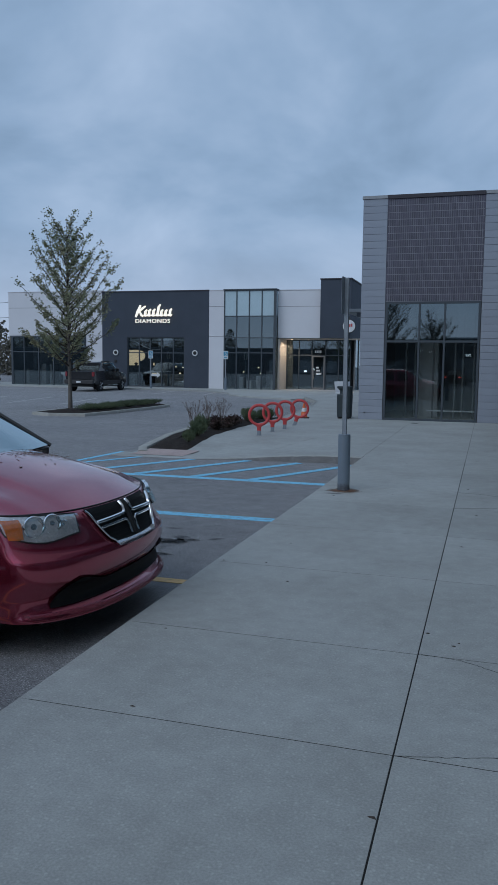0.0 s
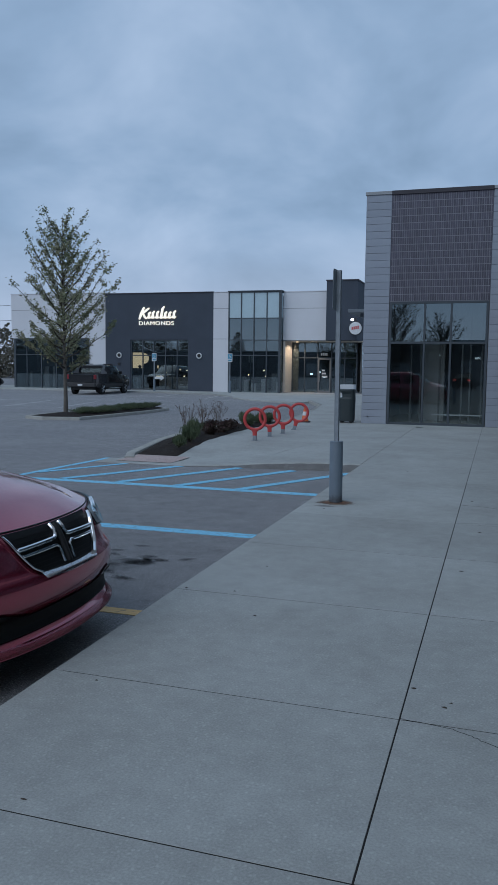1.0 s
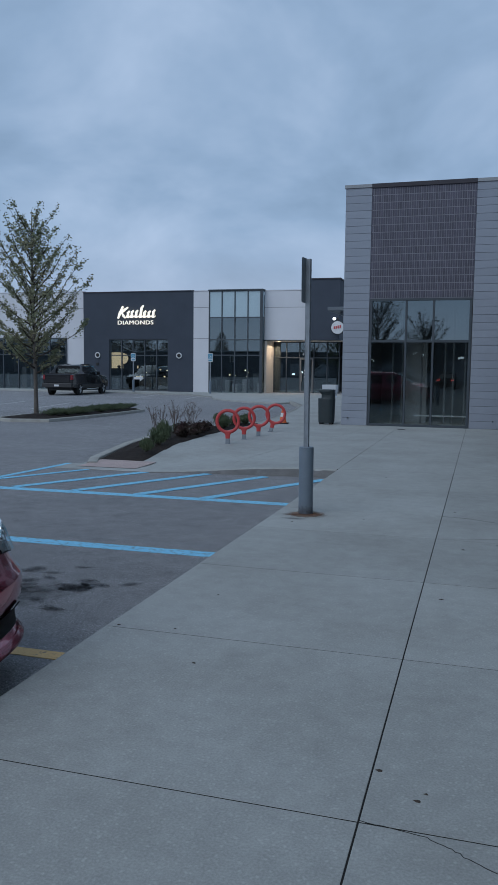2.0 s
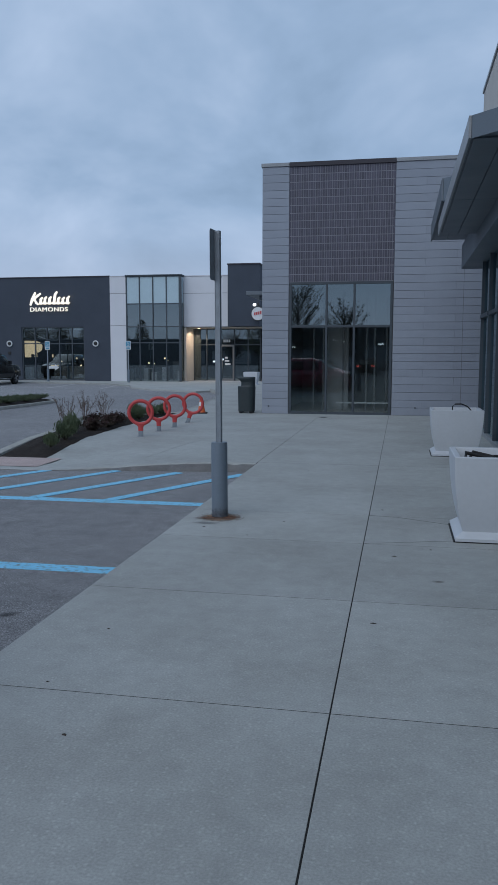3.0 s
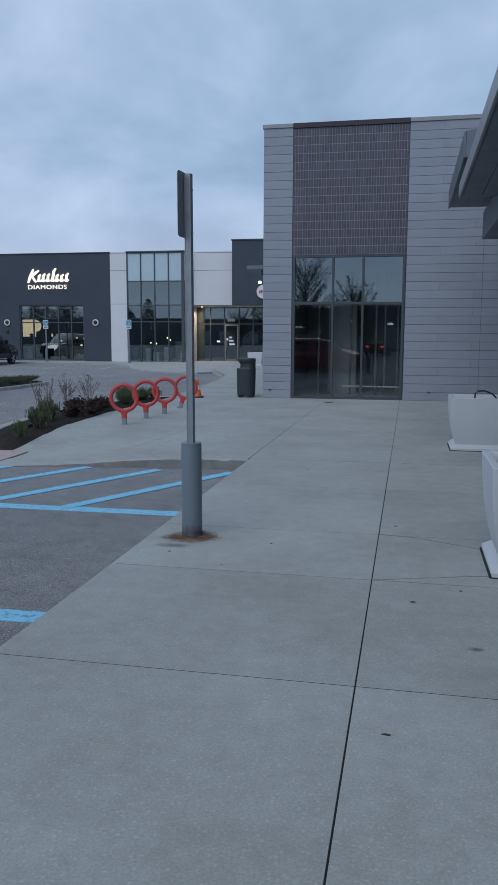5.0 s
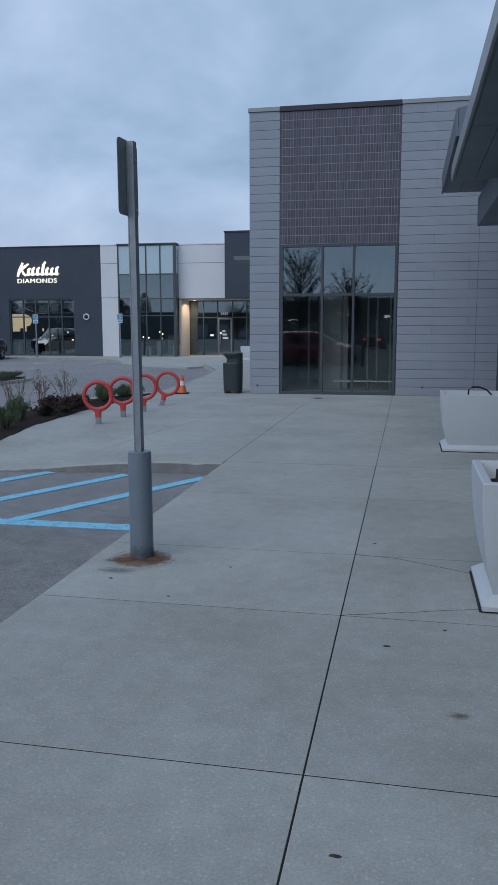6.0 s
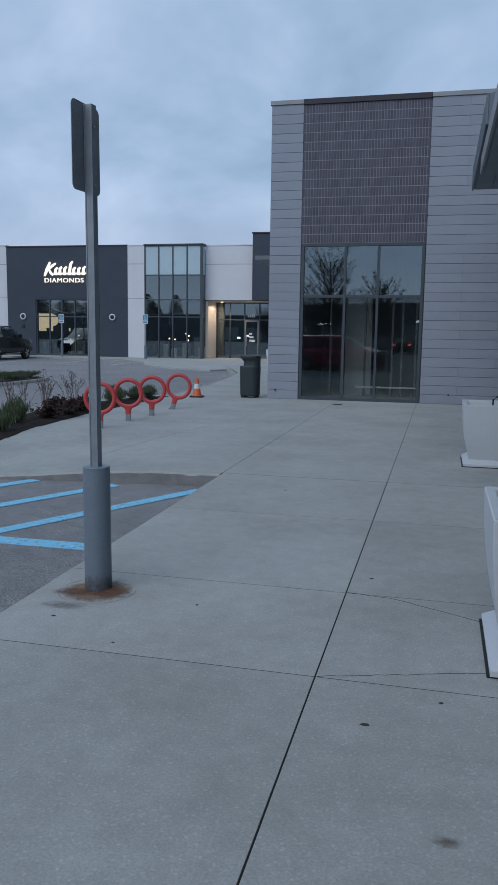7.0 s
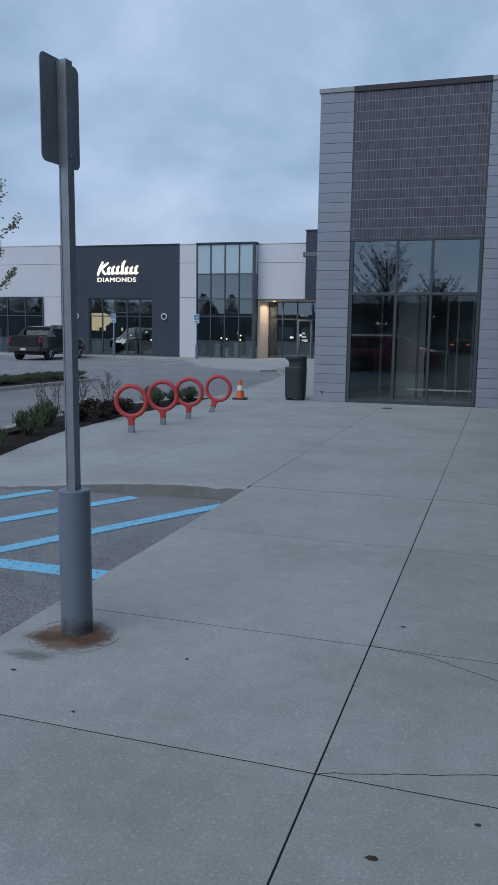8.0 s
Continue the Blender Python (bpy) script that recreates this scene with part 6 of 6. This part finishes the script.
def shrub(at, r, h, n, seed, label="low rounded evergreen shrub in the mulch", mat=None, size=0.04, up=1.3):
    rnd = random.Random(seed)
    s = thing("shrub", label, "shrub", at)
    bm = bmesh.new()
    C = []
    for k in range(26):
        a, b = rnd.uniform(0, 6.28), rnd.uniform(0.1, 1.0)
        tip = Vector((math.cos(a) * r * b, math.sin(a) * r * b, h * (1.05 - 0.45 * b * b) * rnd.uniform(0.8, 1.15)))
        tube(bm, [(0.02 * math.cos(a), 0.02 * math.sin(a), -0.04), tip * 0.5 + Vector((0, 0, 0.02)), tip], [0.006, 0.004, 0.002], 4, cap=False)
        for m in range(n // 26):
            t = rnd.uniform(0.25, 1.05)
            C.append(tip * t + Vector((rnd.gauss(0, 0.03), rnd.gauss(0, 0.03), rnd.gauss(0, 0.025) + 0.02)))
    part("stem_clump", bm, M_TWIG, s)
    leaf_mesh("foliage", C, size, mat or M_SHRUB, s, seed, flat=0.8, up=up, slim=0.16 if up else 0.4)
    return s


k = 0
for x, y, r, h in ((-6.18, 16.3, 0.24, 0.32), (-6.42, 17.2, 0.27, 0.36), (-6.0, 15.25, 0.16, 0.14), (-6.35, 21.2, 0.36, 0.32), (-6.6, 21.7, 0.34, 0.30), (-6.25, 22.9, 0.26, 0.24), (-6.4, 22.4, 0.28, 0.22)):
    k += 1
    shrub((x, y, 0.03), r * 0.92, h * 0.95, 1900, 60 + k, up=2.6)
for x, y, r, h in ((-6.35, 18.15, 0.32, 0.2), (-6.3, 18.75, 0.34, 0.22), (-6.35, 19.45, 0.36, 0.24), (-6.75, 19.2, 0.3, 0.24), (-6.5, 20.0, 0.3, 0.18)):
    k += 1
    shrub((x, y, 0.03), r, h, 620, 60 + k, "low reddish-brown groundcover plant in the mulch", M_REDLEAF, up=0.0)
for i in range(13):
    k += 1
    y = 24.6 + 0.45 * i
    shrub((-13.6 + 0.35 * math.sin(i * 2.3), y, 0.02), 0.55, 0.12, 1500, 60 + k, "low green spreading shrub in the tree island", size=0.04, up=0.6)


def dry_perennial(at, h, seed):
    rnd = random.Random(seed)
    s = thing("dry_perennial", "tall dry brown perennial stalks with seed heads in the bed", "plant", at)
    bm = bmesh.new()
    heads = bmesh.new()
    for i in range(8):
        a = rnd.uniform(0, 6.28)
        lean = rnd.uniform(0.03, 0.38)
        tip = Vector((math.cos(a) * lean, math.sin(a) * lean, h * rnd.uniform(0.7, 1.1)))
        mid = tip * 0.55 + Vector((0, 0, 0.08))
        tube(bm, [(0, 0, -0.04), mid, tip], [0.004, 0.0035, 0.0025], 5, cap=False)
        for j in range(7):
            t = rnd.uniform(0.35, 1.0)
            b = tip * t + Vector((0, 0, 0.08 * (1 - t)))
            e = b + Vector((rnd.gauss(0, 0.03), rnd.gauss(0, 0.03), rnd.uniform(0.02, 0.06)))
            tube(bm, [b, e], [0.003, 0.002], 4, cap=False)
            bmesh.ops.create_icosphere(heads, subdivisions=1, radius=rnd.uniform(0.007, 0.012), matrix=Matrix.Translation(e))
    part("stalk_clump", bm, M_DRY, s)
    ob = part("seed_cluster", heads, M_DRY, s)
    ob["kind"] = "stuff"


for i, (x, y) in enumerate(((-6.95, 17.9), (-7.05, 18.5), (-6.9, 19.0), (-7.1, 19.5), (-6.85, 20.0), (-7.0, 20.5))):
    dry_perennial((x, y, 0.03), 0.7, 90 + i)


# ---- backdrop behind everything ----
def treeline(name, x0, x1, y, h, seed, label, count=800, leaf=0.27):
    rnd = random.Random(seed)
    C = []
    n = int(abs(x1 - x0) / 1.5)
    for i in range(n):
        cx, cy = x0 + (x1 - x0) * (i + rnd.random()) / n, y + rnd.uniform(-3, 3)
        r, hh = rnd.uniform(2.0, 4.2), h * rnd.uniform(0.55, 1.12)
        for m in range(count):
            a, b = rnd.uniform(0, 6.28), rnd.random() ** 0.5
            zz = rnd.uniform(0.02, 1)
            wide = math.sqrt(max(0.03, 1 - zz ** 2.5))
            C.append((cx + r * b * math.cos(a) * wide, cy + r * b * math.sin(a) * wide, LOT + hh * zz))
    ob = leaf_mesh(name, C, leaf, M_FARTREE, None, seed, flat=1.0)
    tagged(ob, label, "trees", kind="stuff")


treeline("far_trees", -150, -44, 95, 7, 1, "dull green far woods behind the shops")
treeline("far_trees", -150, -58, -75, 10.5, 2, "dull far woods across the car park", 1700, 0.17)
treeline("far_trees", -57, 60, -75, 4.0, 5, "low dull scrub across the car park", 1200, 0.17)
treeline("far_trees", -140, -110, 40, 8, 3, "dull far woods beside the car park")


M_DUSKWALL = material("brown_grey_cladding", (0.19, 0.19, 0.195), 0.85, second=(0.13, 0.13, 0.135), scale=0.3, amount=0.7, fine=4, grain=0.2, spec=0.2)


def far_block():
    b = thing("low_shop_building", "low dark shop building across the car park", "building", (-4, -46, LOT))
    part("wall", boxm(-110, 30, -6, 0, 0, 5.0, 0.02), M_DUSKWALL, b)
    part("roof", boxm(-110.1, 30.1, -6.1, 0.1, 5.002, 5.2), M_COPING, b)
    for i in range(14):
        part("window", boxm(-38 + 4.8 * i, -34.8 + 4.8 * i, 0.0, 0.06, 0.3, 2.8), M_INTERIOR, b)
    for i, (x, z) in enumerate(((-9.5, 2.9), (-8.7, 2.9), (-3.5, 3.6), (-2.6, 3.4), (2.0, 3.0))):
        part("lit_sign", boxm(x, x + 0.6, 0.06, 0.12, z, z + 0.25), M_COOL, b)


far_block()


def power_line():
    s = thing("power_line", "thin dark overhead cables on wooden poles far behind", "cable", (-60, 82, LOT))
    for x in (-34, 10):
        part("pole", tube(bmesh.new(), [(x, 0, -0.1), (x, 0, 9.5)], [0.14, 0.1], 8), M_BARK, s)
    for z in (9.2, 7.4):
        part("cable", tube(bmesh.new(), [(-34 + 44 * k / 10, 0, z - 0.5 + 2.0 * (k / 10 - 0.5) ** 2) for k in range(11)], 0.022, 5), M_TRIM, s)


power_line()


# ---- bits lying about on the pavement ----
def litter_bits():
    rnd = random.Random(12)
    for x, y in ((-1.31, 2.51), (-0.02, 1.91), (-1.61, 3.64), (-1.43, 6.29), (-1.45, 5.49), (-1.13, 4.98), (0.23, 3.97), (0.03, 4.1), (0.20, 3.91), (0.27, 8.40), (0.155, 6.70), (-0.83, 9.58), (-1.08, 8.92), (-1.56, 9.19), (0.13, 10.38), (-0.99, 13.1), (0.58, 8.68), (-1.83, 5.45)):
        bm = bmesh.new()
        r = rnd.uniform(0.010, 0.022)
        n = 7
        top = bm.verts.new((x, y, 0.006))
        ring = [bm.verts.new((x + r * rnd.uniform(0.5, 1.3) * math.cos(6.28 * i / n), y + 0.6 * r * rnd.uniform(0.5, 1.3) * math.sin(6.28 * i / n), 0.0005)) for i in range(n)]
        for i in range(n):
            bm.faces.new((ring[i], ring[(i + 1) % n], top))
        bm.faces.new(ring[::-1])
        tagged(part("leaf_scrap", bm, M_TWIG), "small dark dry leaf scrap on the concrete", "litter", group="scraps on the pavement")


litter_bits()
M_SPOT = decal("brown_spot", (0.16, 0.12, 0.09), 0.06, 0.3, 30.0, 0.6)
stain("brown_spot", "small brown stain on the concrete", 0.60, 7.70, 0.003, 0.06, M_SPOT, 0.6)


def crack(pts, w=0.0028):
    rnd = random.Random(len(pts))
    bm = bmesh.new()
    P = []
    for (xa, ya), (xb, yb) in zip(pts, pts[1:]):
        for k in range(8):
            P.append((xa + (xb - xa) * k / 8 + rnd.gauss(0, 0.0015), ya + (yb - ya) * k / 8 + rnd.gauss(0, 0.0025)))
    P.append(pts[-1])
    strip(bm, P, w, 0.0, 0.0012)
    tagged(part("crack", bm, M_JOINT), "fine dark crack in the concrete", "crack", kind="structure")


crack([(0.0, 3.715), (0.24, 3.68), (0.34, 3.63), (0.45, 3.56), (0.9, 3.34)])
crack([(0.0, 8.80), (0.04, 8.815), (0.28, 8.89), (0.64, 9.01), (0.9, 9.08)])
crack([(0.0, 10.06), (0.31, 10.01), (0.64, 9.84), (0.9, 9.7)])
crack([(0.0, 2.415), (0.22, 2.47), (0.44, 2.54), (0.9, 2.68)])


# ---- facing of the grey building: bricks and blocks ----
def facing():
    top = 7.05
    bl, br, ww = -2.885, 0.065, 3.75
    # mortar bed behind the bricks
    part("mortar", boxm(bl + 0.021, br - 0.021, 0.005, 0.058, ww + 0.002, top - 0.122), M_MORTAR, GREY)
    cols, rows = 44, 15
    mw, mh = (br - bl) / cols, (top - 0.12 - ww) / rows
    bm = box(bmesh.new(), -mw / 2 + 0.0052, mw / 2 - 0.0052, -0.012, 0.03, -mh / 2 + 0.0085, mh / 2 - 0.0085)
    for f in [f for f in bm.faces if f.normal.y > 0.9]:
        bm.faces.remove(f)
    me = finish(bm, "brick", M_BRICK)
    rest = bmesh.new()
    rnd = random.Random(2)
    for j in range(rows):
        for i in range(cols):
            x, z = bl + mw * (i + 0.5), ww + 0.004 + mh * (j + 0.5)
            off = rnd.uniform(-0.002, 0.002)
            if j < 6:
                ob = new("brick", me)
                ob.parent = GREY
                ob.location = (x, 0.012 + off, z)
            else:
                box(rest, x - mw / 2 + 0.0052, x + mw / 2 - 0.0052, off, 0.04, z - mh / 2 + 0.0085, z + mh / 2 - 0.0085)
    part("bricks", rest, M_BRICK_ISLAND, GREY)["kind"] = "stuff"
    # block courses
    n = 32
    h = (top - 0.10) / n
    cache = {}
    def block(x0, x1, z, y=0.0):
        key = round(x1 - x0, 3)
        if key not in cache:
            w = x1 - x0
            bm = box(bmesh.new(), -w / 2 + 0.0008, w / 2 - 0.0008, 0.0, 0.045, -h / 2 + 0.0035, h / 2 - 0.0035)
            bmesh.ops.bevel(bm, geom=[e for e in bm.edges if all(v.co.y < 0.001 for v in e.verts)], offset=0.002, segments=1, affect="EDGES")
            cache[key] = finish(bm, "block", M_BLOCK)
        ob = new("block", cache[key])
        ob.parent = GREY
        ob.location = ((x0 + x1) / 2, y, z)
    for j in range(n):
        z = h * (j + 0.5)
        block(-3.652, -2.885, z, rnd.uniform(-0.0015, 0.0015))
        a = 0.065
        if j % 2:
            block(a, a + 0.84, z, rnd.uniform(-0.0015, 0.0015)); a += 0.84
        while a < 4.2:
            block(a, a + 1.68, z, rnd.uniform(-0.0015, 0.0015)); a += 1.68
        bm = box(bmesh.new(), a + 0.002, 15.0, 0.0, 0.045, z - h / 2 + 0.0035, z + h / 2 - 0.0035)
        part("block_course", bm, M_BLOCK, GREY)


def island_variant(m):
    """Brick whose tone varies by mesh island."""
    m = m.copy()
    nt = m.node_tree
    for n in nt.nodes:
        if n.bl_idname == "ShaderNodeObjectInfo":
            g = nt.nodes.new("ShaderNodeNewGeometry")
            for l in list(n.outputs["Random"].links):
                nt.links.new(g.outputs["Random Per Island"], l.to_socket)
    return m


M_BRICK_ISLAND = island_variant(M_BRICK)
part("control_joint", boxm(1.944, 1.952, -0.003, 0.04, 0, 6.9), M_BLOCK_JOINT, GREY)
facing()
